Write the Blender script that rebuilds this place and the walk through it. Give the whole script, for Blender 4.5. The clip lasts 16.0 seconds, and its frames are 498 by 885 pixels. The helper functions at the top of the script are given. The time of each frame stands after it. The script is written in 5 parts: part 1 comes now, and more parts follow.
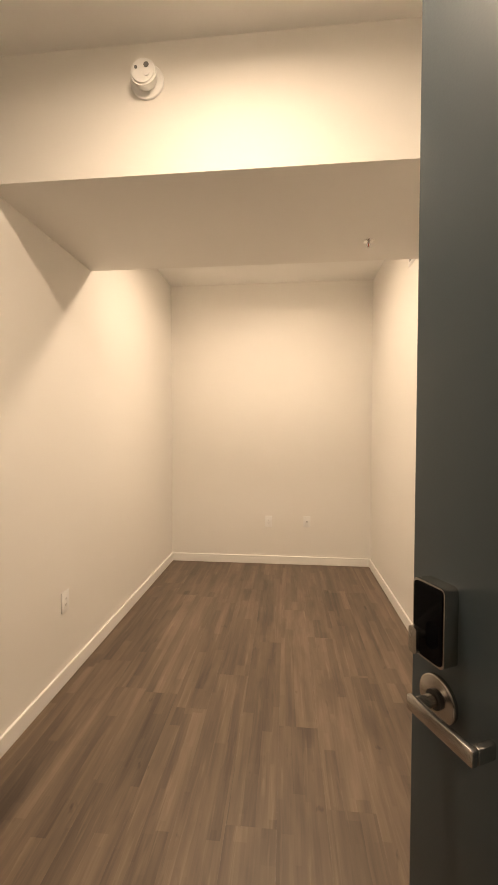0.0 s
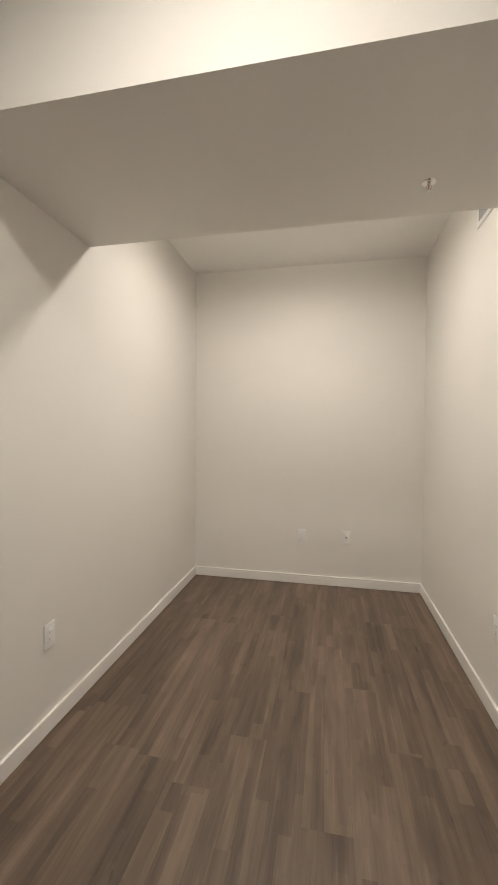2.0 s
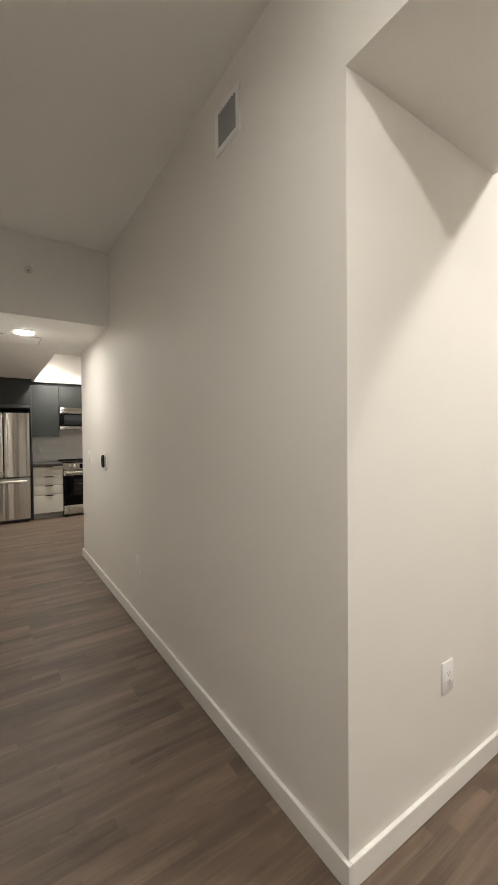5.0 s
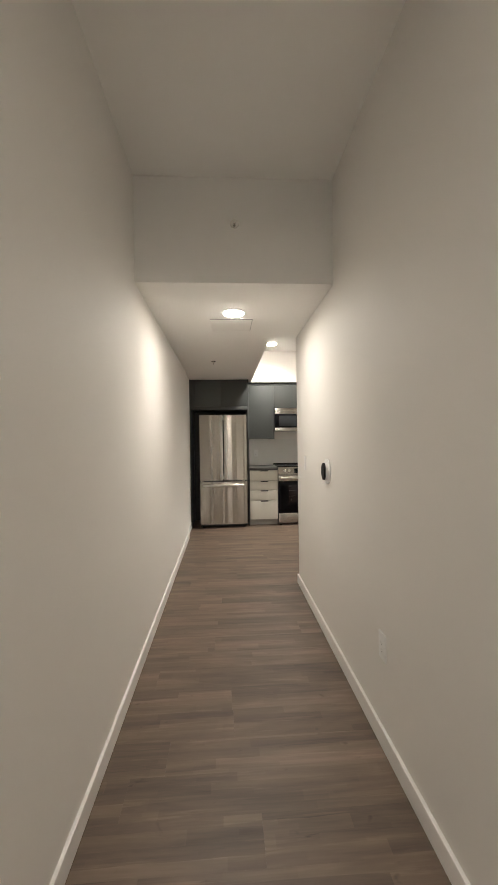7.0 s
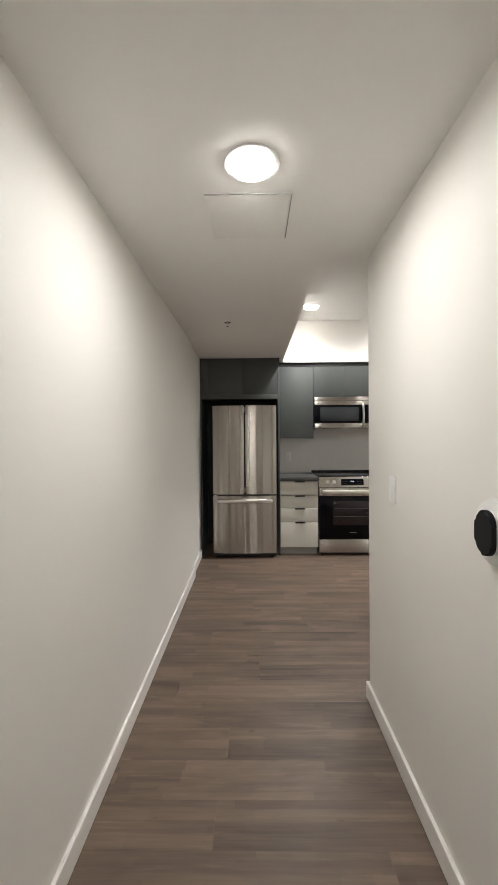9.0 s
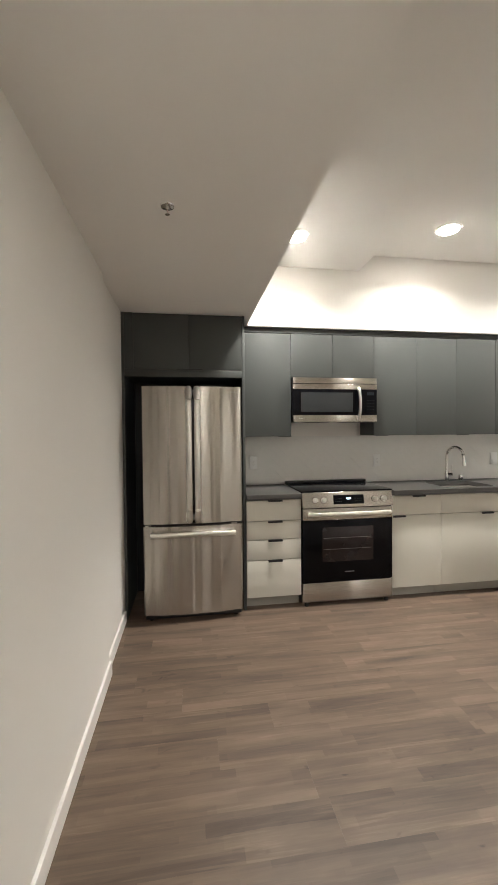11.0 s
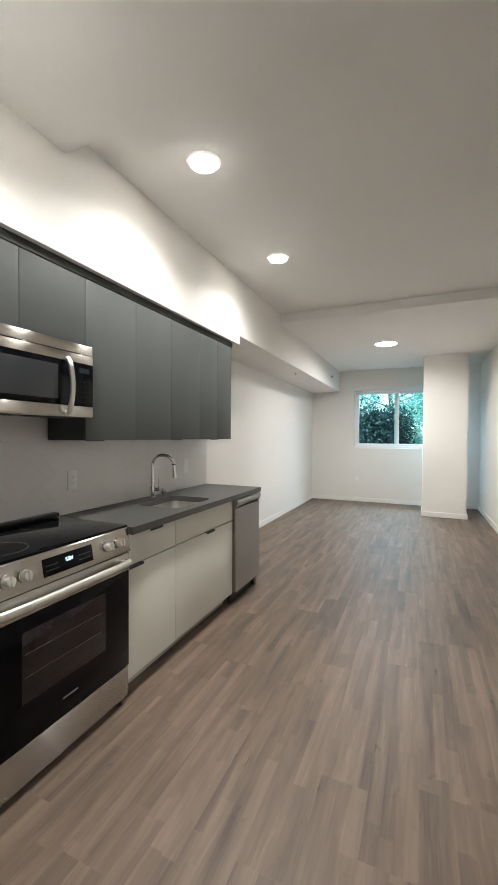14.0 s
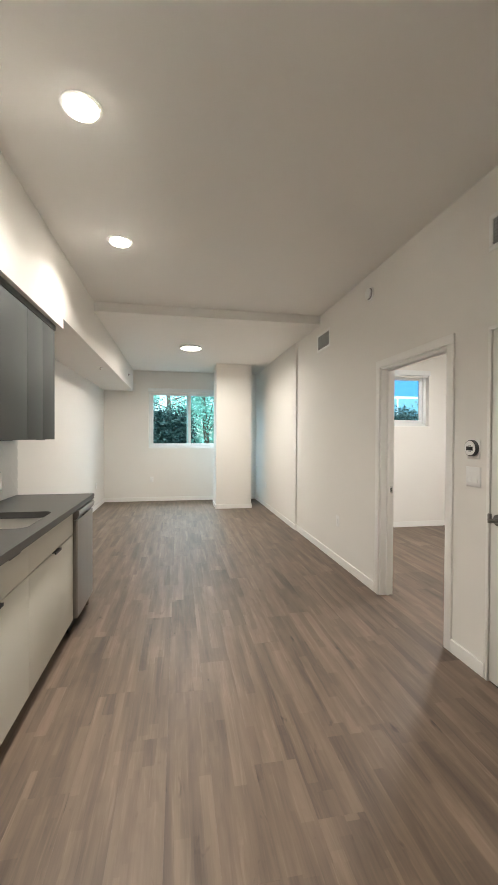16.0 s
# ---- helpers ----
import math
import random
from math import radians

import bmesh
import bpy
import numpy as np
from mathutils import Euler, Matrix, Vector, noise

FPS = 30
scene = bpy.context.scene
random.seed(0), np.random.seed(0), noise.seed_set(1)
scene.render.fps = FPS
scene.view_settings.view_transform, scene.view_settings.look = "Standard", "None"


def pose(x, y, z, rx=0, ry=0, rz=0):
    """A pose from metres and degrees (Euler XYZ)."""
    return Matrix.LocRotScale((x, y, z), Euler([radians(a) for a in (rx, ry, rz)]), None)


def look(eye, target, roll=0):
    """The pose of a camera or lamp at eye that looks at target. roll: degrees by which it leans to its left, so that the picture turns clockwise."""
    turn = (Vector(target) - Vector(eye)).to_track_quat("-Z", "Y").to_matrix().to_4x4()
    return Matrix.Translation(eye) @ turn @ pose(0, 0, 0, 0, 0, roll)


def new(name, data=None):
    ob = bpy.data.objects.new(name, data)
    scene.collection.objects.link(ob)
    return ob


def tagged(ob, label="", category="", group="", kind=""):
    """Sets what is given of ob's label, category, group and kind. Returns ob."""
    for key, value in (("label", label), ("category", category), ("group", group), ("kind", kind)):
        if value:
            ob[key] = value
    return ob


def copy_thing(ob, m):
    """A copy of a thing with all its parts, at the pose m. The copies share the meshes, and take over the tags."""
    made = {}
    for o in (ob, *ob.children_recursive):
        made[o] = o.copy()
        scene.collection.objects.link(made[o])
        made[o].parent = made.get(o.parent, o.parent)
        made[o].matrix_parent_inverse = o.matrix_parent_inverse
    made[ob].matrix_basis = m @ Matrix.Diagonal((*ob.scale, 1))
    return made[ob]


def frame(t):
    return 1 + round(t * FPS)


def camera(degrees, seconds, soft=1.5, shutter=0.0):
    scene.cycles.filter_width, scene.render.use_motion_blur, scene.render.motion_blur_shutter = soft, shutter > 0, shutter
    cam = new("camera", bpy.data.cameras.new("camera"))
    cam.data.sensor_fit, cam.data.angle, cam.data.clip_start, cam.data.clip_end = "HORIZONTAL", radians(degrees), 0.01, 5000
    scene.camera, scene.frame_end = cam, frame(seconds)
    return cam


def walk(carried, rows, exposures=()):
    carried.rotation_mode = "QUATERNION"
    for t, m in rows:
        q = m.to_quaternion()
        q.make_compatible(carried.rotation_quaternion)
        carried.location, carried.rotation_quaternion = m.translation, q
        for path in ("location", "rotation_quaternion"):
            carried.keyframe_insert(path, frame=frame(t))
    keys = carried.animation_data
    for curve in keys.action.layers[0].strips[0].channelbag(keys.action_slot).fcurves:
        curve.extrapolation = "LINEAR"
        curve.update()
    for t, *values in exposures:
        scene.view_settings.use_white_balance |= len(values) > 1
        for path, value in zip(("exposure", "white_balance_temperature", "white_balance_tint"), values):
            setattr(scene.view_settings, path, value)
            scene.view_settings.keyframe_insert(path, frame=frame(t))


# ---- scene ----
cam = camera(65.1, 16.0, soft=1.15)
PATH = [
    (0, (-0.238, -0.166, 1.411), (-0.426, 1.825, 1.35), 0.1),
    (0.5, (-0.176, -0.017, 1.429), (-0.325, 1.976, 1.367), 0.4),
    (1, (-0.158, 0.107, 1.428), (-0.321, 2.1, 1.366), 0.5),
    (1.5, (-0.171, 0.22, 1.429), (-0.435, 2.202, 1.371), 0.5),
    (2, (-0.187, 0.291, 1.42), (-0.584, 2.25, 1.363), 0.4),
    (2.5, (-0.223, 0.326, 1.406), (-0.789, 2.243, 1.351), 0.3),
    (3, (-0.274, 0.33, 1.404), (-1.018, 2.185, 1.346), 0.4),
    (3.5, (-0.318, 0.324, 1.39), (-1.251, 2.093, 1.334), 0.1),
    (4, (-0.406, 0.347, 1.381), (-1.56, 1.98, 1.322), 0.1),
    (4.5, (-0.52, 0.394, 1.364), (-1.938, 1.804, 1.312), -0.3),
    (5, (-0.675, 0.484, 1.358), (-2.341, 1.591, 1.318), -0.5),
    (7.5, (-2.156, 0.699, 1.345), (-4.156, 0.713, 1.318), -0.8),
    (8, (-2.553, 0.723, 1.369), (-4.552, 0.695, 1.33), -0.7),
    (8.5, (-2.962, 0.759, 1.367), (-4.961, 0.728, 1.338), -0.5),
    (10.8, (-4.723, 0.659, 1.391), (-6.711, 0.877, 1.352), -0.9),
    (11, (-4.876, 0.635, 1.389), (-6.853, 0.933, 1.34), -0.5),
    (11.5, (-5.204, 0.622, 1.418), (-7.134, 1.144, 1.361), -0.4),
    (12, (-5.494, 0.609, 1.407), (-7.326, 1.41, 1.357), -0.2),
    (12.5, (-5.76, 0.607, 1.4), (-7.43, 1.706, 1.351), -0.1),
    (13, (-5.993, 0.641, 1.398), (-7.443, 2.018, 1.361), -0.1),
    (13.5, (-6.232, 0.659, 1.399), (-7.373, 2.301, 1.357), 0.4),
    (14, (-6.465, 0.666, 1.386), (-7.266, 2.499, 1.353), 0.3),
    (14.5, (-6.646, 0.721, 1.382), (-7.127, 2.662, 1.351), 0.4),
    (15, (-6.832, 0.749, 1.386), (-7.005, 2.741, 1.356), 0.3),
    (15.5, (-7.019, 0.7, 1.376), (-6.913, 2.697, 1.349), 0.3),
    (16, (-7.136, 0.636, 1.381), (-6.778, 2.603, 1.355), 0.3),
]
EXPOSURE = [(0, 1.3, 8700, 19), (0.5, 1.22, 7900, 17), (1.0, 1.1, 7250, 13), (1.5, 0.96, 6750, 12), (2.0, 0.95, 6450, 11), (3.0, 1.0, 6250, 10), (4.0, 1.22, 6300, 9), (5.0, 1.54, 6200, 9),
            (7.5, 1.76, 6300, 10), (8.5, 1.56, 5820, 9), (11.0, 1.86, 6100, 9), (12.5, 1.84, 6050, 8), (13.5, 1.6, 5850, 8), (14.5, 1.48, 5820, 8), (15.0, 1.48, 5850, 8), (16.0, 1.52, 6250, 9)]
walk(cam, [(t, look(eye, target, roll)) for t, eye, target, roll in PATH], EXPOSURE)

# ---- light ----
world = bpy.data.worlds.new("world")
scene.world = world
world.use_nodes = True
_sky = world.node_tree.nodes.new("ShaderNodeTexSky")
_sky.sky_type, _sky.sun_disc = "NISHITA", False
_sky.sun_elevation, _sky.sun_rotation = radians(42), radians(200)
_bg = world.node_tree.nodes["Background"]
world.node_tree.links.new(_sky.outputs["Color"], _bg.inputs["Color"])
_bg.inputs["Strength"].default_value = 0.15
_sun = new("sun", bpy.data.lights.new("sun", "SUN"))
_sun.data.energy, _sun.data.angle, _sun.data.color = 4.5, radians(0.5), (1, 0.95, 0.88)
_sun.matrix_world = pose(0, 0, 20, 48, 0, -20)


def downlight_lamp(x, y, z, watts, radius=0.06, color=(1, 0.86, 0.68), spread=180):
    """The light that a ceiling lamp sheds: a disc just under its lens."""
    li = bpy.data.lights.new("lamp", "AREA")
    li.shape, li.size, li.energy, li.color = "DISK", radius * 2, watts, color
    li.spread = radians(spread)
    ob = new("lamp_light", li)
    ob.matrix_world = pose(x, y, z)
    return ob


# plan, in metres
CEIL, LIVCEIL, LOWCEIL, SOFFIT, BEAM, DENSLAB = 2.92, 2.905, 2.80, 2.29, 2.77, 2.415
DEN_L, DEN_R, DEN_B, DEN_S = -1.466, 0.64, 3.95, 2.225
HALL_N, HALL_S, ENTRY_Y, JOG_X = 1.355, 0.160, -0.27, -1.0
RIGHT, KWALL, LEFT, BACK = -5.388, -8.41, -8.67, 9.27
DROP_X = -4.14
HALL_COL = (1.0, 0.925, 0.815)
LAMPS = ((-0.42, 2.66, 2.95, 9.4, 0.07), (-0.42, 0.575, CEIL, 9.0, 0.07), (-4.68, 0.759, SOFFIT, 2.7, 0.07),
         (-7.57, 1.385, BEAM, 5.4, 0.07), (-7.58, 2.57, LIVCEIL, 5.6, 0.07), (-7.585, 3.83, LIVCEIL, 5.1, 0.07), (-6.94, 6.88, LOWCEIL, 16, 0.14))
for k, (x, y, z, w, r) in enumerate(LAMPS):
    downlight_lamp(x, y, z - (0.030 if r > 0.1 else 0.020), w, r, HALL_COL, 136 if 3 <= k <= 5 else 172 if 1 <= k <= 2 else 165)
# unseen lamp added to brighten the bedroom
downlight_lamp(-4.0, 4.3, 2.75 - 0.030, 15, 0.14, (1.0, 0.965, 0.92))

# daylight from the open sky above the living-room window
_day = bpy.data.lights.new("daylight", "AREA")
_day.shape, _day.size, _day.size_y, _day.energy, _day.color = "RECTANGLE", 3.2, 1.2, 60, (0.66, 0.88, 1.0)
new("sky_light", _day).matrix_world = look((-7.3, 10.3, 3.15), (-6.9, 8.6, 1.5))
_day = _day.copy()
_day.size, _day.energy = 2.4, 22
new("sky_light", _day).matrix_world = look((-3.9, 7.3, 3.4), (-4.1, 5.6, 1.4))


# ---- materials ----
def mat(name, color, rough=0.5, metal=0.0, bump=0.0, bump_scale=200.0, vary=0.04, vary_scale=2.0, coat=0.0, rand=0.0, stretch=(1, 1, 1), aniso=0.0, ior=1.45, rvar=0.05):
    """A Principled surface with colour variation at two scales, a fine bump and uneven gloss."""
    m = bpy.data.materials.new(name)
    m.use_nodes = True
    nt = m.node_tree
    b = nt.nodes["Principled BSDF"]
    N, L = nt.nodes.new, nt.links.new
    tc = N("ShaderNodeTexCoord")
    mp = N("ShaderNodeMapping")
    mp.inputs["Scale"].default_value = stretch
    L(tc.outputs["Object"], mp.inputs["Vector"])
    big = N("ShaderNodeTexNoise")
    big.inputs["Scale"].default_value, big.inputs["Detail"].default_value = vary_scale, 4
    fine = N("ShaderNodeTexNoise")
    fine.inputs["Scale"].default_value, fine.inputs["Detail"].default_value = bump_scale, 3
    L(mp.outputs[0], big.inputs["Vector"])
    L(mp.outputs[0], fine.inputs["Vector"])
    add = N("ShaderNodeMath")
    add.operation = "MULTIPLY_ADD"
    L(fine.outputs["Fac"], add.inputs[0])
    add.inputs[1].default_value = 0.35
    L(big.outputs["Fac"], add.inputs[2])
    ramp = N("ShaderNodeMapRange")
    ramp.inputs["From Min"].default_value, ramp.inputs["From Max"].default_value = 0.35, 1.0
    ramp.inputs["To Min"].default_value, ramp.inputs["To Max"].default_value = 1 - vary, 1 + vary
    L(add.outputs[0], ramp.inputs["Value"])
    last = ramp.outputs[0]
    if rand:
        oi = N("ShaderNodeObjectInfo")
        r2 = N("ShaderNodeMapRange")
        r2.inputs["To Min"].default_value, r2.inputs["To Max"].default_value = 1 - rand, 1 + rand
        L(oi.outputs["Random"], r2.inputs["Value"])
        mu = N("ShaderNodeMath")
        mu.operation = "MULTIPLY"
        L(last, mu.inputs[0])
        L(r2.outputs[0], mu.inputs[1])
        last = mu.outputs[0]
    mix = N("ShaderNodeVectorMath")
    mix.operation = "SCALE"
    mix.inputs[0].default_value = color
    L(last, mix.inputs["Scale"])
    L(mix.outputs[0], b.inputs["Base Color"])
    rr = N("ShaderNodeMapRange")
    rr.inputs["To Min"].default_value, rr.inputs["To Max"].default_value = max(0.02, rough - rvar), min(1, rough + rvar)
    L(fine.outputs["Fac"], rr.inputs["Value"])
    L(rr.outputs[0], b.inputs["Roughness"])
    b.inputs["Metallic"].default_value = metal
    b.inputs["Coat Weight"].default_value = coat
    b.inputs["Anisotropic"].default_value = aniso
    b.inputs["IOR"].default_value = ior
    if aniso:
        tg = N("ShaderNodeCombineXYZ")
        tg.inputs[2].default_value = 1.0
        L(tg.outputs[0], b.inputs["Tangent"])
    if bump:
        bp = N("ShaderNodeBump")
        bp.inputs["Strength"].default_value, bp.inputs["Distance"].default_value = bump, 0.002
        L(fine.outputs["Fac"], bp.inputs["Height"])
        L(bp.outputs[0], b.inputs["Normal"])
    return m


def glow(name, color, strength):
    m = bpy.data.materials.new(name)
    m.use_nodes = True
    b = m.node_tree.nodes["Principled BSDF"]
    b.inputs["Base Color"].default_value = (0.9, 0.9, 0.9, 1)
    b.inputs["Emission Color"].default_value = (*color, 1)
    b.inputs["Emission Strength"].default_value = strength
    return m


def floor_material():
    """Greige vinyl plank: long grain, blotches and a tone of its own for each plank."""
    m = bpy.data.materials.new("vinyl_plank")
    m.use_nodes = True
    nt = m.node_tree
    b = nt.nodes["Principled BSDF"]
    N, L = nt.nodes.new, nt.links.new
    oi = N("ShaderNodeObjectInfo")
    tc = N("ShaderNodeTexCoord")
    off = N("ShaderNodeVectorMath")
    off.operation = "MULTIPLY_ADD"
    L(oi.outputs["Random"], off.inputs[0])
    off.inputs[1].default_value = (37, 91, 13)
    L(tc.outputs["Object"], off.inputs[2])

    def grain(scale, detail, sx, sy, dist=0.0):
        mp = N("ShaderNodeMapping")
        mp.inputs["Scale"].default_value = (sx, sy, 1)
        L(off.outputs[0], mp.inputs["Vector"])
        n = N("ShaderNodeTexNoise")
        n.inputs["Scale"].default_value, n.inputs["Detail"].default_value = scale, detail
        n.inputs["Roughness"].default_value, n.inputs["Distortion"].default_value = 0.62, dist
        L(mp.outputs[0], n.inputs["Vector"])
        return n.outputs["Fac"]
    streak = grain(1.0, 5, 15, 1.1, 0.35)
    fine = grain(1.0, 6, 120, 5)
    blotch = grain(1.0, 4, 5, 1.0, 0.7)
    # narrow printed strips of uneven length, each with its own tone
    sep = N("ShaderNodeSeparateXYZ")
    L(off.outputs[0], sep.inputs[0])

    def op(kind, a, c, d=None):
        n = N("ShaderNodeMath")
        n.operation = kind
        for k, s in enumerate((a, c, d)):
            if s is None:
                continue
            if isinstance(s, (int, float)):
                n.inputs[k].default_value = s
            else:
                L(s, n.inputs[k])
        return n.outputs[0]

    def strips(width, length):
        wob = op("MULTIPLY_ADD", blotch, width * 0.9, sep.outputs["X"])
        u = op("FLOOR", op("DIVIDE", wob, width), None)
        wn = N("ShaderNodeTexWhiteNoise")
        wn.noise_dimensions = "1D"
        L(u, wn.inputs["W"])
        v = op("FLOOR", op("MULTIPLY_ADD", wn.outputs["Value"], 9.0, op("DIVIDE", sep.outputs["Y"], length)), None)
        cx = N("ShaderNodeCombineXYZ")
        L(u, cx.inputs[0])
        L(v, cx.inputs[1])
        w2 = N("ShaderNodeTexWhiteNoise")
        w2.noise_dimensions = "2D"
        L(cx.outputs[0], w2.inputs["Vector"])
        return w2.outputs["Value"]
    tone = op("MULTIPLY_ADD", strips(0.050, 0.58), 0.112, op("MULTIPLY", strips(0.021, 0.36), 0.044))
    cr = N("ShaderNodeValToRGB")
    e = cr.color_ramp.elements
    e[0].position, e[0].color = 0.30, (0.062, 0.045, 0.034, 1)
    e[1].position, e[1].color = 0.74, (0.282, 0.210, 0.157, 1)
    mid = e.new(0.50)
    mid.color = (0.156, 0.110, 0.079, 1)
    s1 = N("ShaderNodeMath")
    s1.operation = "MULTIPLY_ADD"
    L(fine, s1.inputs[0])
    s1.inputs[1].default_value = 0.13
    s2 = N("ShaderNodeMath")
    s2.operation = "MULTIPLY_ADD"
    L(blotch, s2.inputs[0])
    s2.inputs[1].default_value = 0.40
    s3 = N("ShaderNodeMath")
    s3.operation = "MULTIPLY"
    L(streak, s3.inputs[0])
    s3.inputs[1].default_value = 0.36
    L(s3.outputs[0], s2.inputs[2])
    L(s2.outputs[0], s1.inputs[2])
    s4 = N("ShaderNodeMath")
    s4.operation = "MULTIPLY_ADD"
    L(oi.outputs["Random"], s4.inputs[0])
    s4.inputs[1].default_value = 0.034
    L(s1.outputs[0], s4.inputs[2])
    s5 = N("ShaderNodeMath")
    s5.operation = "SUBTRACT"
    fleck = N("ShaderNodeMapRange")
    fleck.inputs["From Min"].default_value, fleck.inputs["From Max"].default_value = 0.57, 0.70
    fleck.inputs["To Min"].default_value, fleck.inputs["To Max"].default_value = 0.0, 0.095
    L(grain(1.0, 5, 46, 2.4, 0.4), fleck.inputs["Value"])
    # scattered dark knots
    knot = N("ShaderNodeMapRange")
    knot.inputs["From Min"].default_value, knot.inputs["From Max"].default_value = 0.68, 0.80
    knot.inputs["To Min"].default_value, knot.inputs["To Max"].default_value = 0.0, 0.16
    L(grain(1.0, 2, 19, 8, 0.5), knot.inputs["Value"])
    L(op("SUBTRACT", op("ADD", op("ADD", s4.outputs[0], tone), fleck.outputs[0]), knot.outputs[0]), s5.inputs[0])
    s5.inputs[1].default_value = 0.060
    L(s5.outputs[0], cr.inputs["Fac"])
    L(cr.outputs["Color"], b.inputs["Base Color"])
    rr = N("ShaderNodeMapRange")
    rr.inputs["To Min"].default_value, rr.inputs["To Max"].default_value = 0.36, 0.58
    L(fine, rr.inputs["Value"])
    L(rr.outputs[0], b.inputs["Roughness"])
    bp = N("ShaderNodeBump")
    bp.inputs["Strength"].default_value, bp.inputs["Distance"].default_value = 0.25, 0.001
    L(fine, bp.inputs["Height"])
    L(bp.outputs[0], b.inputs["Normal"])
    return m


PAINT = mat("wall_paint", (0.82, 0.795, 0.755), 0.62, bump=0.12, bump_scale=160, vary=0.015, vary_scale=0.8)
CEILING_PAINT = mat("ceiling_paint", (0.88, 0.865, 0.835), 0.75, bump=0.10, bump_scale=140, vary=0.015, vary_scale=0.7)
TRIM = mat("trim_paint", (0.88, 0.865, 0.835), 0.36, bump=0.05, bump_scale=60, vary=0.015)
VINYL = floor_material()
SUBFLOOR = mat("dark_underlay", (0.05, 0.04, 0.035), 0.9)
CHARCOAL = mat("charcoal_laminate", (0.066, 0.071, 0.068), 0.60, bump=0.05, bump_scale=300, vary=0.04, vary_scale=1.5)
CREAM = mat("cream_laminate", (0.66, 0.645, 0.575), 0.62, bump=0.04, bump_scale=300, vary=0.02)
QUARTZ = mat("grey_quartz", (0.068, 0.065, 0.061), 0.40, vary=0.10, vary_scale=90, bump_scale=400)
STEEL = mat("brushed_steel", (0.45, 0.42, 0.378), 0.24, metal=1.0, bump_scale=4.0, vary=0.03, vary_scale=2, stretch=(6, 6, 160), aniso=1.0, rvar=0.01)
DULLSTEEL = mat("dull_stainless", (0.34, 0.32, 0.295), 0.36, metal=1.0, bump_scale=4.0, vary=0.03, vary_scale=2, stretch=(6, 6, 160), aniso=0.7, rvar=0.01)
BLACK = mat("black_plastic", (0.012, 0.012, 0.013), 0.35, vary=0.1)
GLASSBLACK = mat("black_glass", (0.004, 0.004, 0.005), 0.05, vary=0.05, ior=1.20)
CHROME = mat("chrome", (0.75, 0.74, 0.72), 0.10, metal=1.0)
SATIN = mat("satin_nickel", (0.58, 0.56, 0.53), 0.24, metal=1.0, vary=0.02, rvar=0.01)
WHITE = mat("white_plastic", (0.87, 0.865, 0.85), 0.32, vary=0.02)
DOORGREY = mat("slate_door_paint", (0.045, 0.064, 0.076), 0.40, bump=0.05, bump_scale=220, vary=0.06, vary_scale=1.2)
DOORWHITE = mat("white_door_paint", (0.80, 0.785, 0.75), 0.40, bump=0.05, bump_scale=120, vary=0.02)
TILE = mat("white_glazed_tile", (0.80, 0.79, 0.76), 0.22, bump=0.04, bump_scale=30, vary=0.02)
GROUT = mat("white_grout", (0.78, 0.77, 0.74), 0.85, bump=0.2, bump_scale=400)
VENTDARK = mat("vent_shadow_metal", (0.16, 0.16, 0.16), 0.6)
LENS = glow("led_lens", (1.0, 0.90, 0.76), 24)


# ---- mesh helpers ----
def cube(bm, x0, x1, y0, y1, z0, z1, bevel=0.0, seg=2):
    """Adds a box to bm, with rounded edges where bevel is given."""
    r = bmesh.ops.create_cube(bm, size=1.0, matrix=Matrix.Translation(((x0 + x1) / 2, (y0 + y1) / 2, (z0 + z1) / 2)) @ Matrix.Diagonal((abs(x1 - x0), abs(y1 - y0), abs(z1 - z0), 1)))
    if bevel:
        vs = set(r["verts"])
        es = [e for e in bm.edges if e.verts[0] in vs and e.verts[1] in vs]
        bmesh.ops.bevel(bm, geom=es, offset=bevel, segments=seg, affect="EDGES", profile=0.5)
    return bm


def boxm(*a, bevel=0.0, seg=2):
    return cube(bmesh.new(), *a, bevel=bevel, seg=seg)


def cyl(bm, center, axis, r, length, r2=None, seg=32, bevel=0.0):
    """Adds a capped cylinder or cone about center along the axis 'x', 'y' or 'z'."""
    rot = {"x": Matrix.Rotation(radians(90), 4, "Y"), "y": Matrix.Rotation(radians(-90), 4, "X"), "z": Matrix.Identity(4)}[axis]
    r_ = bmesh.ops.create_cone(bm, cap_ends=True, segments=seg, radius1=r, radius2=r if r2 is None else r2, depth=length, matrix=Matrix.Translation(center) @ rot)
    if bevel:
        vs = set(r_["verts"])
        es = [e for e in bm.edges if e.verts[0] in vs and e.verts[1] in vs and any(len(f.verts) > 4 for f in e.link_faces)]
        bmesh.ops.bevel(bm, geom=es, offset=bevel, segments=3, affect="EDGES", profile=0.5)
    return bm


def cylm(*a, **k):
    return cyl(bmesh.new(), *a, **k)


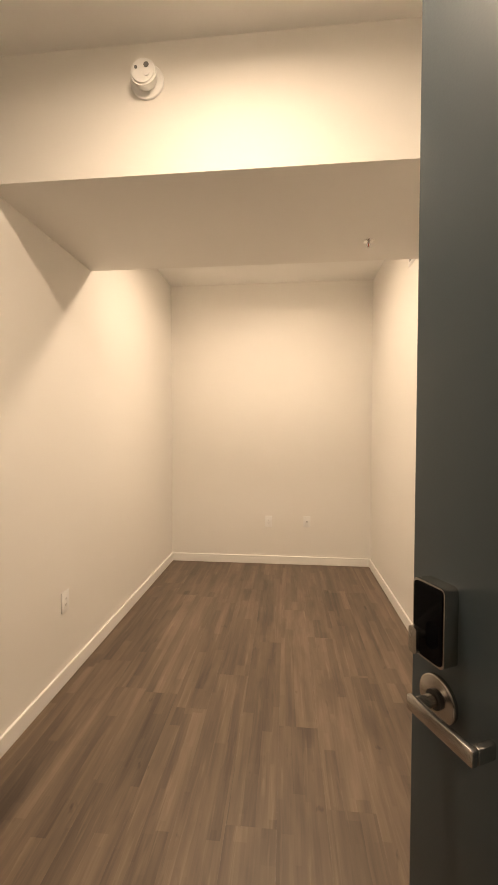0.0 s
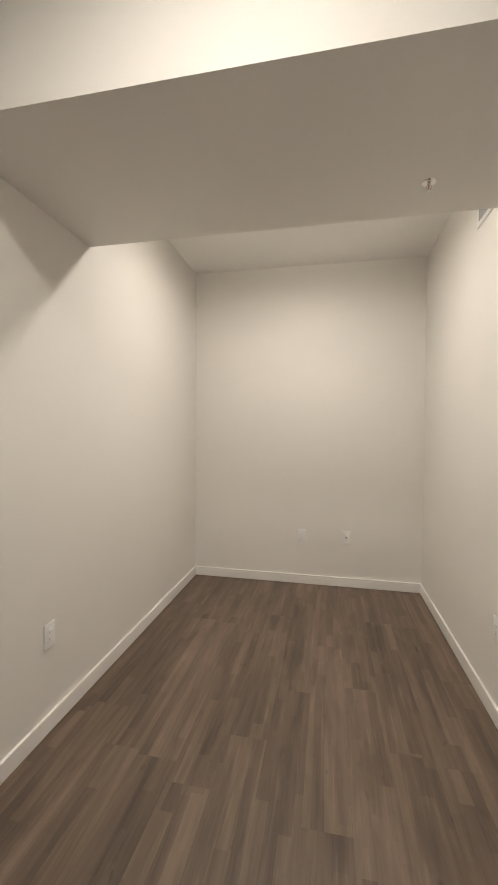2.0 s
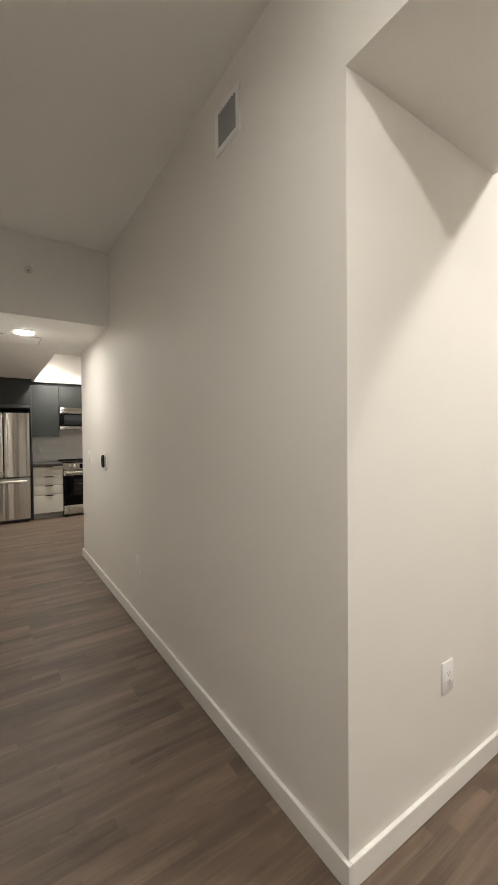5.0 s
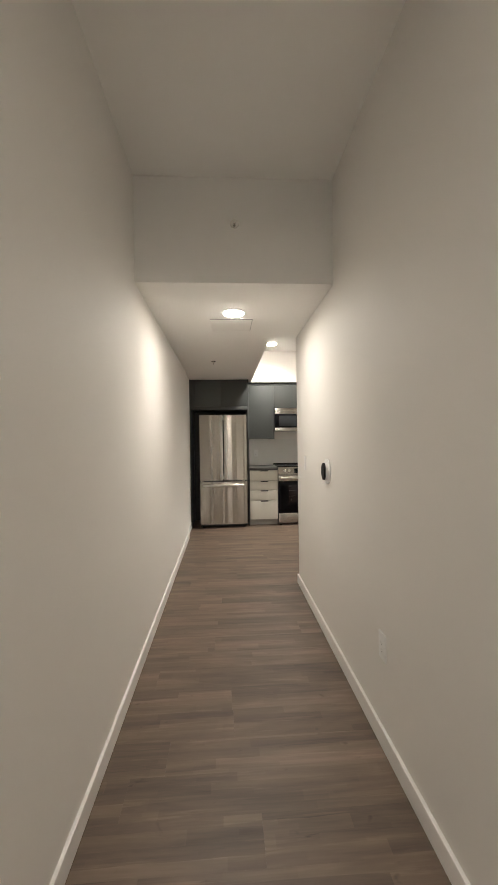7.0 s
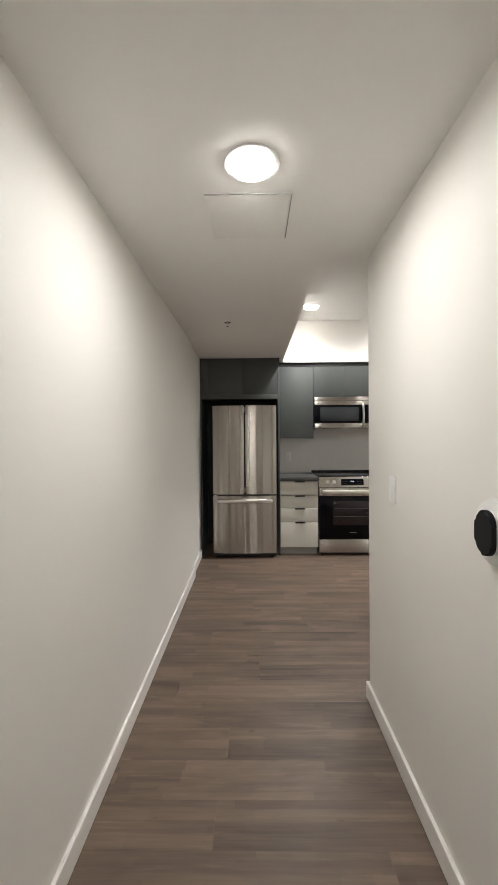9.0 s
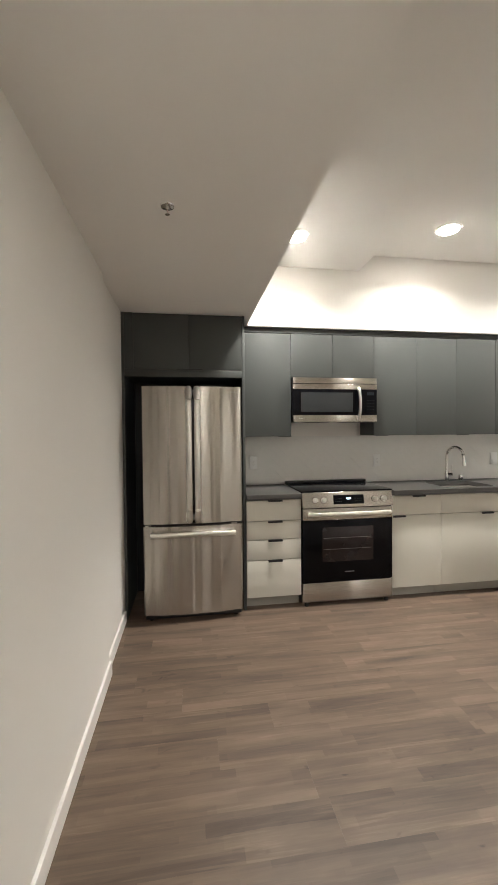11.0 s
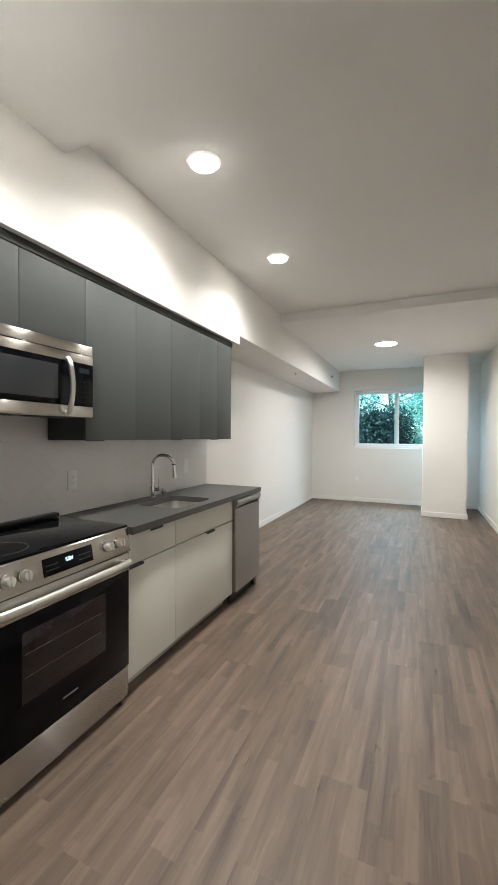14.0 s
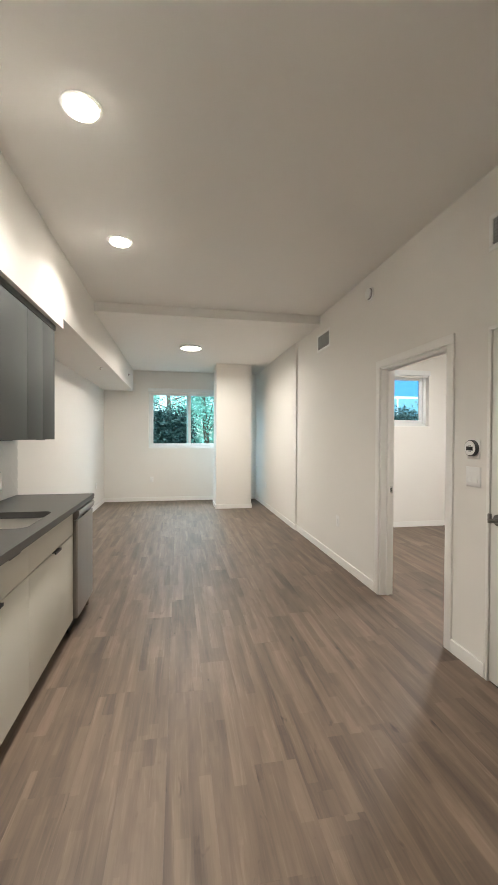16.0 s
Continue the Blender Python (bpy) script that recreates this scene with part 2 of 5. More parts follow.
def tube(points, r, seg=16, cap=True):
    """A round bar swept along the points."""
    bm = bmesh.new()
    P = [Vector(p) for p in points]
    rings = []
    up = None
    for i, p in enumerate(P):
        d = (P[min(i + 1, len(P) - 1)] - P[max(i - 1, 0)]).normalized()
        if up is None:
            up = d.orthogonal().normalized()
        up = (up - d * up.dot(d)).normalized()
        side = d.cross(up)
        rr = r[i] if isinstance(r, (list, tuple)) else r
        rings.append([bm.verts.new(p + rr * (math.cos(a) * up + math.sin(a) * side)) for a in (2 * math.pi * k / seg for k in range(seg))])
    for a, b in zip(rings, rings[1:]):
        for k in range(seg):
            bm.faces.new((a[k], a[(k + 1) % seg], b[(k + 1) % seg], b[k]))
    if cap:
        bm.faces.new(rings[0][::-1])
        bm.faces.new(rings[-1])
    return bm


def mesh_of(name, bm, material, smooth=True):
    bmesh.ops.recalc_face_normals(bm, faces=bm.faces)
    me = bpy.data.meshes.new(name)
    bm.to_mesh(me)
    bm.free()
    me.materials.append(material)
    if smooth:
        for p in me.polygons:
            p.use_smooth = True
        me.set_sharp_from_angle(angle=radians(35))
    return me


def struct(name, bm, material, label):
    return tagged(new(name, mesh_of(name, bm, material, smooth=False)), label, kind="structure")


# ---- the large structure ----
T = 0.12


def walls(name, label, *boxes, material=None):
    bm = bmesh.new()
    for b in boxes:
        cube(bm, *b)
    return struct(name, bm, material or PAINT, label)


TOP = CEIL + 0.05
walls("wall_hall_north", "off-white painted wall along the hallway", (RIGHT + T, DEN_L, HALL_N, HALL_N + T, 0, TOP))
walls("wall_den_left", "off-white painted side wall of the den", (DEN_L - T, DEN_L, HALL_N + T, DEN_B + T, 0, TOP))
walls("wall_den_back", "off-white painted back wall of the den", (DEN_L, DEN_R, DEN_B, DEN_B + T, 0, TOP))
walls("wall_den_right", "off-white painted side wall of the den", (DEN_R, DEN_R + T, ENTRY_Y, DEN_B + T, 0, TOP))
walls("wall_den_bulkhead", "painted bulkhead across the den opening", (DEN_L, DEN_R, HALL_N, DEN_S, DENSLAB, TOP))
EX0, EX1, EZ = -0.55, 0.43, 2.33
walls("wall_entry", "off-white painted wall round the entry door",
      (JOG_X - T, EX0, ENTRY_Y - T, ENTRY_Y, 0, TOP), (EX1, DEN_R + T, ENTRY_Y - T, ENTRY_Y, 0, TOP), (EX0, EX1, ENTRY_Y - T, ENTRY_Y, EZ, TOP))
walls("wall_entry_jog", "short off-white wall beside the entry", (JOG_X - T, JOG_X, ENTRY_Y, HALL_S - T, 0, TOP))
NICHE = -7.19
walls("wall_hall_south", "off-white painted wall along the hallway and fridge",
      (NICHE, JOG_X, HALL_S - T, HALL_S, 0, TOP), (LEFT - T, NICHE, HALL_S - T - 0.02, HALL_S - 0.02, 0, TOP))
walls("wall_kitchen", "furred wall behind the kitchen units", (LEFT, KWALL, HALL_S - 0.02, 4.05, 0, TOP))
WX0, WX1, WZ0, WZ1 = -7.76, -6.05, 1.145, 2.385
walls("wall_left", "white painted long wall of the living room", (LEFT - T, LEFT, HALL_S - 0.02, BACK + 0.2, 0, TOP))
walls("wall_back", "white painted window wall of the living room",
      (LEFT, WX0, BACK, BACK + 0.2, 0, TOP), (WX1, RIGHT + T, BACK, BACK + 0.2, 0, TOP), (WX0, WX1, BACK, BACK + 0.2, 0, WZ0), (WX0, WX1, BACK, BACK + 0.2, WZ1, TOP))
DY0, DY1, DZ = 2.93, 3.80, 1.995
CY0, CY1, CZ = 1.69, 2.562, 1.995
JOGY = 6.23
walls("wall_right", "off-white wall with the bedroom doorway and closet door",
      (RIGHT, RIGHT + T, HALL_N, CY0, 0, TOP), (RIGHT, RIGHT + T, CY1, DY0, 0, TOP), (RIGHT, RIGHT + T, DY1, JOGY, 0, TOP),
      (RIGHT, RIGHT + T, CY0, CY1, CZ, TOP), (RIGHT, RIGHT + T, DY0, DY1, DZ, TOP), (RIGHT - 0.02, RIGHT + T, JOGY, BACK, 0, TOP))
COLX0, COLX1, COLY = -6.41, -5.725, 8.14
walls("wall_column", "white boxed column beside the window", (COLX0, COLX1, COLY, 8.72, 0, LOWCEIL))
# bedroom behind the doorway
BED_B, BED_R = 6.17, -2.2
BX0, BX1, BZ0, BZ1 = -4.75, -3.26, 1.57, 2.39
walls("wall_bedroom_back", "white bedroom wall with a high window",
      (RIGHT + T, BX0, BED_B, BED_B + 0.2, 0, TOP), (BX1, BED_R, BED_B, BED_B + 0.2, 0, TOP), (BX0, BX1, BED_B, BED_B + 0.2, 0, BZ0), (BX0, BX1, BED_B, BED_B + 0.2, BZ1, TOP))
walls("wall_bedroom_right", "white bedroom side wall", (BED_R, BED_R + T, 2.60, BED_B, 0, TOP))
walls("wall_bedroom_front", "white bedroom front wall", (RIGHT + T, BED_R, 2.60, 2.72, 0, TOP))
# closet shell behind the white door
walls("wall_closet", "closet wall behind the white door", (RIGHT + 0.8, RIGHT + 0.92, HALL_N + T, 2.60, 0, TOP))

# ceilings
struct("ceiling", boxm(LEFT - T, DEN_R + T, ENTRY_Y - T, BACK + 0.2, TOP, TOP + 0.1), CEILING_PAINT, "upper slab over the whole place")
struct("ceiling_hall", boxm(DROP_X, DEN_R, ENTRY_Y, HALL_N, CEIL, TOP), CEILING_PAINT, "painted ceiling of the entry hallway")
struct("ceiling_den", boxm(DEN_L, DEN_R, DEN_S, DEN_B, 2.95, TOP + 0.02), CEILING_PAINT, "painted ceiling of the den")
struct("ceiling_living", boxm(LEFT, RIGHT, 2.08, 5.30, LIVCEIL, TOP), CEILING_PAINT, "painted ceiling over the kitchen and living room")
struct("ceiling_living_low", boxm(LEFT, RIGHT + 0.03, 5.30, BACK, LOWCEIL, TOP), CEILING_PAINT, "lowered ceiling by the window")
struct("ceiling_beam", boxm(LEFT, RIGHT, 1.115, 2.08, BEAM, TOP), CEILING_PAINT, "wide lowered beam across the kitchen")
bm = boxm(RIGHT, DROP_X, HALL_S, HALL_N, SOFFIT, TOP)
cube(bm, LEFT, RIGHT, HALL_S - 0.02, 1.115, SOFFIT, TOP)
struct("ceiling_hall_soffit", bm, CEILING_PAINT, "lowered soffit over the hallway and fridge")
BULK = -8.075
bm = boxm(KWALL, BULK, 1.115, 4.05, 2.272, BEAM)
struct("wall_bulkhead", cube(cube(bm, LEFT, BULK, 4.05, 4.11, 2.272, LOWCEIL), LEFT, BULK, 4.11, BACK, 2.358, LOWCEIL), PAINT, "boxed bulkhead above the cabinets and along the wall")
struct("wall_bulkhead_upper", boxm(KWALL, BULK, 2.08, 4.05, BEAM, LIVCEIL), PAINT, "upper part of the bulkhead above the cabinets")
struct("wall_bulkhead_top", boxm(LEFT, BULK, 4.05, 5.30, LOWCEIL, LIVCEIL), PAINT, "upper part of the bulkhead past the cabinets")
struct("ceiling_bedroom", boxm(RIGHT + T, BED_R, 2.72, BED_B, 2.75, TOP), CEILING_PAINT, "bedroom ceiling")

# ground under the planks
struct("floor", boxm(LEFT - T, DEN_R + T, ENTRY_Y - T, BACK + 0.2, -0.15, -0.006), SUBFLOOR, "underlay of the vinyl plank floor")


# ---- thing helpers ----
def thing(name, label, category, group="", at=(0, 0, 0)):
    """An Empty at a thing's base; parts are built in world metres and keep their places."""
    ob = new(name)
    ob.location = at
    ob.empty_display_size = 0.1
    return tagged(ob, label, category, group)


def part(name, bm, material, parent, label=""):
    """Links a bmesh as one mesh object under a thing or under a part."""
    ob = new(name, mesh_of(name, bm, material))
    ob.parent = parent
    if parent.type == "EMPTY":
        ob.matrix_parent_inverse = Matrix.Translation(-Vector(parent.location))
    return tagged(ob, label)


def ngon_prism(bm, pts, y0, y1):
    """Extrudes an outline in x and z from y0 to y1."""
    a = [bm.verts.new((x, y0, z)) for x, z in pts]
    b = [bm.verts.new((x, y1, z)) for x, z in pts]
    bm.faces.new(a)
    bm.faces.new(b[::-1])
    for i in range(len(pts)):
        j = (i + 1) % len(pts)
        bm.faces.new((a[i], b[i], b[j], a[j]))
    return bm


def round_rect(w, h, r, n=6, cx=0.0, cz=0.0):
    pts = []
    for sx, sz, a0 in ((1, 1, 0), (-1, 1, 90), (-1, -1, 180), (1, -1, 270)):
        for k in range(n + 1):
            a = radians(a0 + 90 * k / n)
            pts.append((cx + sx * (w / 2 - r) + r * math.cos(a), cz + sz * (h / 2 - r) + r * math.sin(a)))
    return pts


# ---- trim ----
BBH, BBT = 0.084, 0.015


def baseboard(x0, y0, x1, y1, side):
    """A square-edged baseboard along a wall face; side is the way it stands out: '+x', '-x', '+y' or '-y'."""
    s = BBT if side[0] == "+" else -BBT
    if side[1] == "y":
        b = boxm(x0, x1, min(y0, y0 + s), max(y0, y0 + s), 0, BBH, bevel=0.003, seg=2)
    else:
        b = boxm(min(x0, x0 + s), max(x0, x0 + s), y0, y1, 0, BBH, bevel=0.003, seg=2)
    return struct("baseboard", b, TRIM, "white painted square-edged baseboard")


baseboard(RIGHT - BBT, HALL_N, DEN_L + BBT, HALL_N, "-y")
baseboard(DEN_L, HALL_N, DEN_L, DEN_B, "+x")
baseboard(DEN_L + BBT, DEN_B, DEN_R - BBT, DEN_B, "-y")
baseboard(DEN_R, ENTRY_Y, DEN_R, DEN_B, "-x")
baseboard(NICHE, HALL_S, JOG_X, HALL_S, "+y")
baseboard(-7.83, HALL_S - 0.02, NICHE, HALL_S - 0.02, "+y")
baseboard(LEFT, 4.05, LEFT, BACK, "+x")
baseboard(LEFT + BBT, BACK, COLX0 + 1.05, BACK, "-y")
baseboard(RIGHT, HALL_N, RIGHT, 1.667, "-x")
baseboard(RIGHT, 2.586, RIGHT, 2.866, "-x")
baseboard(RIGHT, 3.865, RIGHT, JOGY, "-x")
baseboard(RIGHT - 0.02, JOGY - BBT, RIGHT - 0.02, BACK, "-x")
baseboard(COLX0 - BBT, COLY, COLX1 + BBT, COLY, "-y")
baseboard(COLX0, COLY, COLX0, 8.72, "-x")
baseboard(COLX1, COLY, COLX1, 8.72, "+x")
baseboard(RIGHT + T, BED_B, BED_R, BED_B, "-y")
baseboard(BED_R, 2.72, BED_R, BED_B, "-x")
baseboard(JOG_X, ENTRY_Y, EX0 - 0.05, ENTRY_Y, "+y")


def casing(name, y0, y1, top, label, w=0.062, lined=True):
    """Flat casing and jamb lining of an opening in the right wall."""
    ob = tagged(new(name), label, kind="structure")
    t = 0.014
    for nm, b in (("casing_side", (RIGHT - t, RIGHT, y0 - w, y0, 0, top)), ("casing_side", (RIGHT - t, RIGHT, y1, y1 + w, 0, top)),
                  ("casing_head", (RIGHT - t, RIGHT, y0 - w, y1 + w, top, top + w))):
        part(nm, boxm(*b, bevel=0.002), TRIM, ob)
    if not lined:
        return ob
    for nm, b in (("jamb", (RIGHT - 0.002, RIGHT + T + 0.002, y0 + 0.0, y0 + 0.016, 0, top - 0.016)), ("jamb", (RIGHT - 0.002, RIGHT + T + 0.002, y1 - 0.016, y1, 0, top - 0.016)),
                  ("jamb_head", (RIGHT - 0.002, RIGHT + T + 0.002, y0, y1, top - 0.016, top))):
        part(nm, boxm(*b, bevel=0.001), TRIM, ob)
    for nm, b in (("door_stop", (RIGHT + 0.055, RIGHT + 0.085, y0 + 0.016, y0 + 0.027, 0, top - 0.027)), ("door_stop", (RIGHT + 0.055, RIGHT + 0.085, y1 - 0.027, y1 - 0.016, 0, top - 0.027)),
                  ("door_stop", (RIGHT + 0.055, RIGHT + 0.085, y0 + 0.016, y1 - 0.016, top - 0.027, top - 0.016))):
        part(nm, boxm(*b, bevel=0.001), TRIM, ob)
    return ob


dcase = casing("door_frame_1", DY0, DY1, DZ, "white painted casing round the open bedroom doorway")
part("strike_plate", boxm(RIGHT + 0.078, RIGHT + 0.112, DY1 - 0.019, DY1 - 0.0155, 0.898, 0.957, bevel=0.001), SATIN, dcase, "small satin metal strike plate")
part("strike_hole", boxm(RIGHT + 0.087, RIGHT + 0.103, DY1 - 0.0195, DY1 - 0.0185, 0.912, 0.943), BLACK, dcase)
ccase = casing("door_frame_2", CY0, CY1, CZ, "slim white painted frame round the closet door", w=0.022, lined=False)


def lever_set(parent, x, y, z, way, out, material):
    """Round rose and straight lever on a door face normal to x; way: the y direction of the grip."""
    rose = part("rose", cylm((x + out * 0.006, y, z), "x", 0.032, 0.012, bevel=0.003), material, parent, "satin metal lever handle")
    part("neck", cylm((x + out * 0.028, y, z), "x", 0.011, 0.034), material, rose)
    part("lever", tube([(x + out * 0.045, y - way * 0.012, z), (x + out * 0.047, y + way * 0.03, z), (x + out * 0.047, y + way * 0.08, z - 0.001), (x + out * 0.045, y + way * 0.115, z - 0.003)], [0.011, 0.0105, 0.009, 0.008]), material, rose)


mat_latch = mat("dull_latch_metal", (0.25, 0.24, 0.23), 0.35, metal=0.9)
cdoor = tagged(thing("door_2", "closed white painted flush closet door", "door", at=(RIGHT + 0.03, (CY0 + CY1) / 2, 0)), kind="structure")
part("leaf", boxm(RIGHT - 0.004, RIGHT + 0.034, CY0 + 0.003, CY1 - 0.004, 0.008, CZ - 0.004, bevel=0.002), DOORWHITE, cdoor)
lever_set(cdoor, RIGHT - 0.004, CY1 - 0.062, 0.93, -1, -1, mat("dark_nickel", (0.22, 0.21, 0.20), 0.3, metal=1.0))
part("latch_plate", boxm(RIGHT - 0.0165, RIGHT - 0.0042, CY1 - 0.012, CY1 + 0.008, 0.903, 0.957, bevel=0.002), mat_latch, cdoor)


# ---- entry door, standing half open ----
def entry_door():
    d = tagged(thing("door_1", "slate-grey painted entry door standing half open", "door"), kind="structure")
    W, H, TH = 0.91, 2.29, 0.045
    part("leaf", boxm(0, W, 0, TH, 0.01, H, bevel=0.0025), DOORGREY, d)
    # keypad lock: bright rim, black face, thumb-turn
    cz, cx = 1.083, 0.068
    body = part("lock_body", ngon_prism(bmesh.new(), round_rect(0.070, 0.136, 0.010, cx=cx, cz=cz), -0.030, 0.0), SATIN, d, "keypad deadbolt with a satin metal rim")
    part("lock_face", ngon_prism(bmesh.new(), round_rect(0.062, 0.128, 0.007, cx=cx, cz=cz), -0.0320, -0.0295), GLASSBLACK, body, "glossy black lock face")
    turn = part("thumb_turn", ngon_prism(bmesh.new(), round_rect(0.018, 0.046, 0.006, cx=cx - 0.008, cz=cz - 0.030), -0.056, -0.047), SATIN, body)
    part("turn_stem", cylm((cx - 0.008, -0.040, cz - 0.024), "y", 0.007, 0.017), SATIN, turn)
    lz = 0.943
    rose = part("rose", cylm((cx, -0.005, lz), "y", 0.040, 0.010, bevel=0.003, seg=40), SATIN, d, "satin metal lever on a round rose")
    part("collar", cylm((cx, -0.0125, lz), "y", 0.017, 0.006), BLACK, rose)
    part("neck", cylm((cx, -0.030, lz), "y", 0.011, 0.040), SATIN, rose)
    part("lever", boxm(cx - 0.014, cx + 0.118, -0.062, -0.050, lz - 0.013, lz + 0.013, bevel=0.003), SATIN, rose)
    part("lever_return", boxm(cx + 0.106, cx + 0.118, -0.050, -0.014, lz - 0.013, lz + 0.013, bevel=0.003), SATIN, rose)
    for hz in (0.25, 1.15, 2.05):
        part("hinge", cylm((W + 0.004, TH + 0.002, hz), "z", 0.007, 0.10, seg=12), SATIN, d)
    d.matrix_basis = pose(0.005, 0.595, 0, 0, 0, -65)
    return d


entry_door()
fr = tagged(new("door_frame_3"), "grey metal frame of the entry doorway", kind="structure")
for b in ((EX0, EX0 + 0.03, ENTRY_Y - T - 0.005, ENTRY_Y + 0.005, 0, EZ - 0.03), (EX1 - 0.0, EX1 + 0.004, ENTRY_Y - T - 0.005, ENTRY_Y + 0.005, 0, EZ - 0.03), (EX0, EX1 + 0.004, ENTRY_Y - T - 0.005, ENTRY_Y + 0.005, EZ - 0.03, EZ - 0.001)):
    part("jamb", boxm(*b, bevel=0.002), DOORGREY, fr)
walls("wall_corridor", "corridor wall outside the entry door", (-1.6, 1.6, -1.85, -1.73, 0, TOP), (-1.72, -1.6, -1.85, ENTRY_Y - T, 0, TOP), (1.6, 1.72, -1.85, ENTRY_Y - T, 0, TOP), (DEN_R + T, 1.6, ENTRY_Y - T - 0.1, ENTRY_Y - T, 0, TOP), (-1.6, JOG_X - T, ENTRY_Y - T - 0.1, ENTRY_Y - T, 0, TOP))
struct("ceiling_corridor", boxm(-1.72, 1.72, -1.85, ENTRY_Y - T, TOP - 0.3, TOP), CEILING_PAINT, "corridor ceiling")
struct("floor_corridor", boxm(-1.72, 1.72, -1.85, ENTRY_Y - T, -0.15, -0.001), mat("corridor_carpet", (0.10, 0.095, 0.09), 0.95, bump=0.5, bump_scale=300, vary=0.15), "grey corridor carpet")


# ---- small wall things; built on the plane y = 0, looking along -y ----
def plate(parent, w, h, label=""):
    return part("cover_plate", boxm(-w / 2, w / 2, -0.0070, 0, -h / 2, h / 2, bevel=0.0022, seg=2), WHITE, parent, label)


mat_slot = mat("outlet_slot_grey", (0.34, 0.33, 0.32), 0.5)


def wall_outlet():
    o = thing("wall_outlet", "white duplex outlet in a screwless wall plate", "outlet", "wall outlets")
    plate(o, 0.072, 0.117)
    part("receptacle", boxm(-0.0165, 0.0165, -0.0078, -0.005, -0.033, 0.033, bevel=0.0012), WHITE, o)
    for dz in (0.016, -0.016):
        for dx in (-0.006, 0.006):
            part("slot", boxm(dx - 0.0011, dx + 0.0011, -0.0082, -0.0076, dz - 0.004, dz + 0.004), mat_slot, o)
        part("ground_hole", cylm((0, -0.0079, dz - 0.0085), "y", 0.0022, 0.0006, seg=12), mat_slot, o)
    return o


def data_outlet():
    o = thing("data_outlet", "white wall plate with one dark cable socket", "outlet")
    plate(o, 0.072, 0.117)
    part("insert", boxm(-0.0165, 0.0165, -0.0075, -0.005, -0.033, 0.033, bevel=0.0012), WHITE, o)
    part("socket", cylm((0, -0.0105, 0), "y", 0.0062, 0.008, seg=16), BLACK, o)
    return o


def wall_switch(gangs):
    w = 0.072 + 0.046 * (gangs - 1)
    o = thing("light_switch", "white rocker light switch in a wall plate" if gangs == 1 else "white two-rocker light switch in a wide plate", "switch")
    plate(o, w, 0.117)
    for g in range(gangs):
        cx = (g - (gangs - 1) / 2) * 0.046
        bm = bmesh.new()
        ngon_prism(bm, [(cx - 0.0165, -0.033), (cx + 0.0165, -0.033), (cx + 0.0165, 0.033), (cx - 0.0165, 0.033)], -0.0075, -0.005)
        for v in bm.verts:
            if v.co.y < -0.007 and v.co.z < 0:
                v.co.y -= 0.003
        part("rocker", bm, WHITE, o)
    return o


def put_at(ob, x, y, z, rz):
    ob.matrix_basis = pose(x, y, z, 0, 0, rz)
    return ob


first_outlet = put_at(wall_outlet(), -0.417, DEN_B, 0.449, 0)
put_at(data_outlet(), -0.014, DEN_B, 0.455, 0)
for (x, y, z, rz) in ((DEN_L, 1.882, 0.455, 90), (DEN_R, 2.385, 0.455, -90), (-3.437, HALL_N, 0.44, 0), (RIGHT, 4.70, 0.46, -90), (-7.69, BACK, 0.465, 0),
                      (LEFT, 8.45, 0.44, 90), (RIGHT - 0.02, 8.2, 0.44, -90)):
    copy_thing(first_outlet, pose(x, y, z, 0, 0, rz))
for (y, z) in ((1.205, 1.115), (2.405, 1.115)):
    copy_thing(first_outlet, pose(KWALL + 0.0105, y, z, 0, 0, 90))
put_at(wall_switch(1), KWALL + 0.0105, 3.66, 1.113, 90)
put_at(wall_switch(1), -5.035, HALL_N, 1.143, 0)
put_at(wall_switch(2), RIGHT, 2.695, 1.152, -90)


def hall_thermostat():
    o = thing("smart_thermostat", "black pill-shaped thermostat on a round white plate", "thermostat")
    part("trim_plate", cylm((0, -0.004, 0), "y", 0.083, 0.008, bevel=0.003, seg=48), WHITE, o)
    body = part("body", ngon_prism(bmesh.new(), round_rect(0.070, 0.108, 0.033, n=8), -0.022, -0.008), WHITE, o)
    bm = ngon_prism(bmesh.new(), round_rect(0.074, 0.112, 0.034, n=8), -0.034, -0.022)
    bmesh.ops.bevel(bm, geom=[e for e in bm.edges if all(v.co.y < -0.033 for v in e.verts)], offset=0.006, segments=3, affect="EDGES")
    part("display", bm, mat("matt_black_display", (0.010, 0.010, 0.011), 0.6, vary=0.1, ior=1.3), body, "matt black display")
    return o


put_at(hall_thermostat(), -4.325, HALL_N, 1.13, 0)


def dial_thermostat():
    o = thing("dial_thermostat", "round dial thermostat with dark display on white plate", "thermostat")
    part("back_plate", boxm(-0.052, 0.052, -0.006, 0, -0.056, 0.056, bevel=0.003), WHITE, o)
    ring = part("ring", cylm((0, -0.017, 0.006), "y", 0.049, 0.022, bevel=0.003, seg=40), mat("graphite_ring", (0.10, 0.10, 0.105), 0.35, metal=0.6), o, "dark grey turning ring")
    part("face", cylm((0, -0.0295, 0.006), "y", 0.043, 0.004, bevel=0.0012, seg=40), WHITE, ring)
    part("screen", boxm(-0.026, 0.026, -0.0325, -0.031, -0.008, 0.016, bevel=0.0006), BLACK, ring, "small dark screen")
    for dz in (0.022, -0.013):
        part("lettering", boxm(-0.012, 0.012, -0.0318, -0.0312, dz - 0.0012, dz + 0.0012), VENTDARK, ring)
    return o


put_at(dial_thermostat(), RIGHT, 2.697, 1.318, -90)


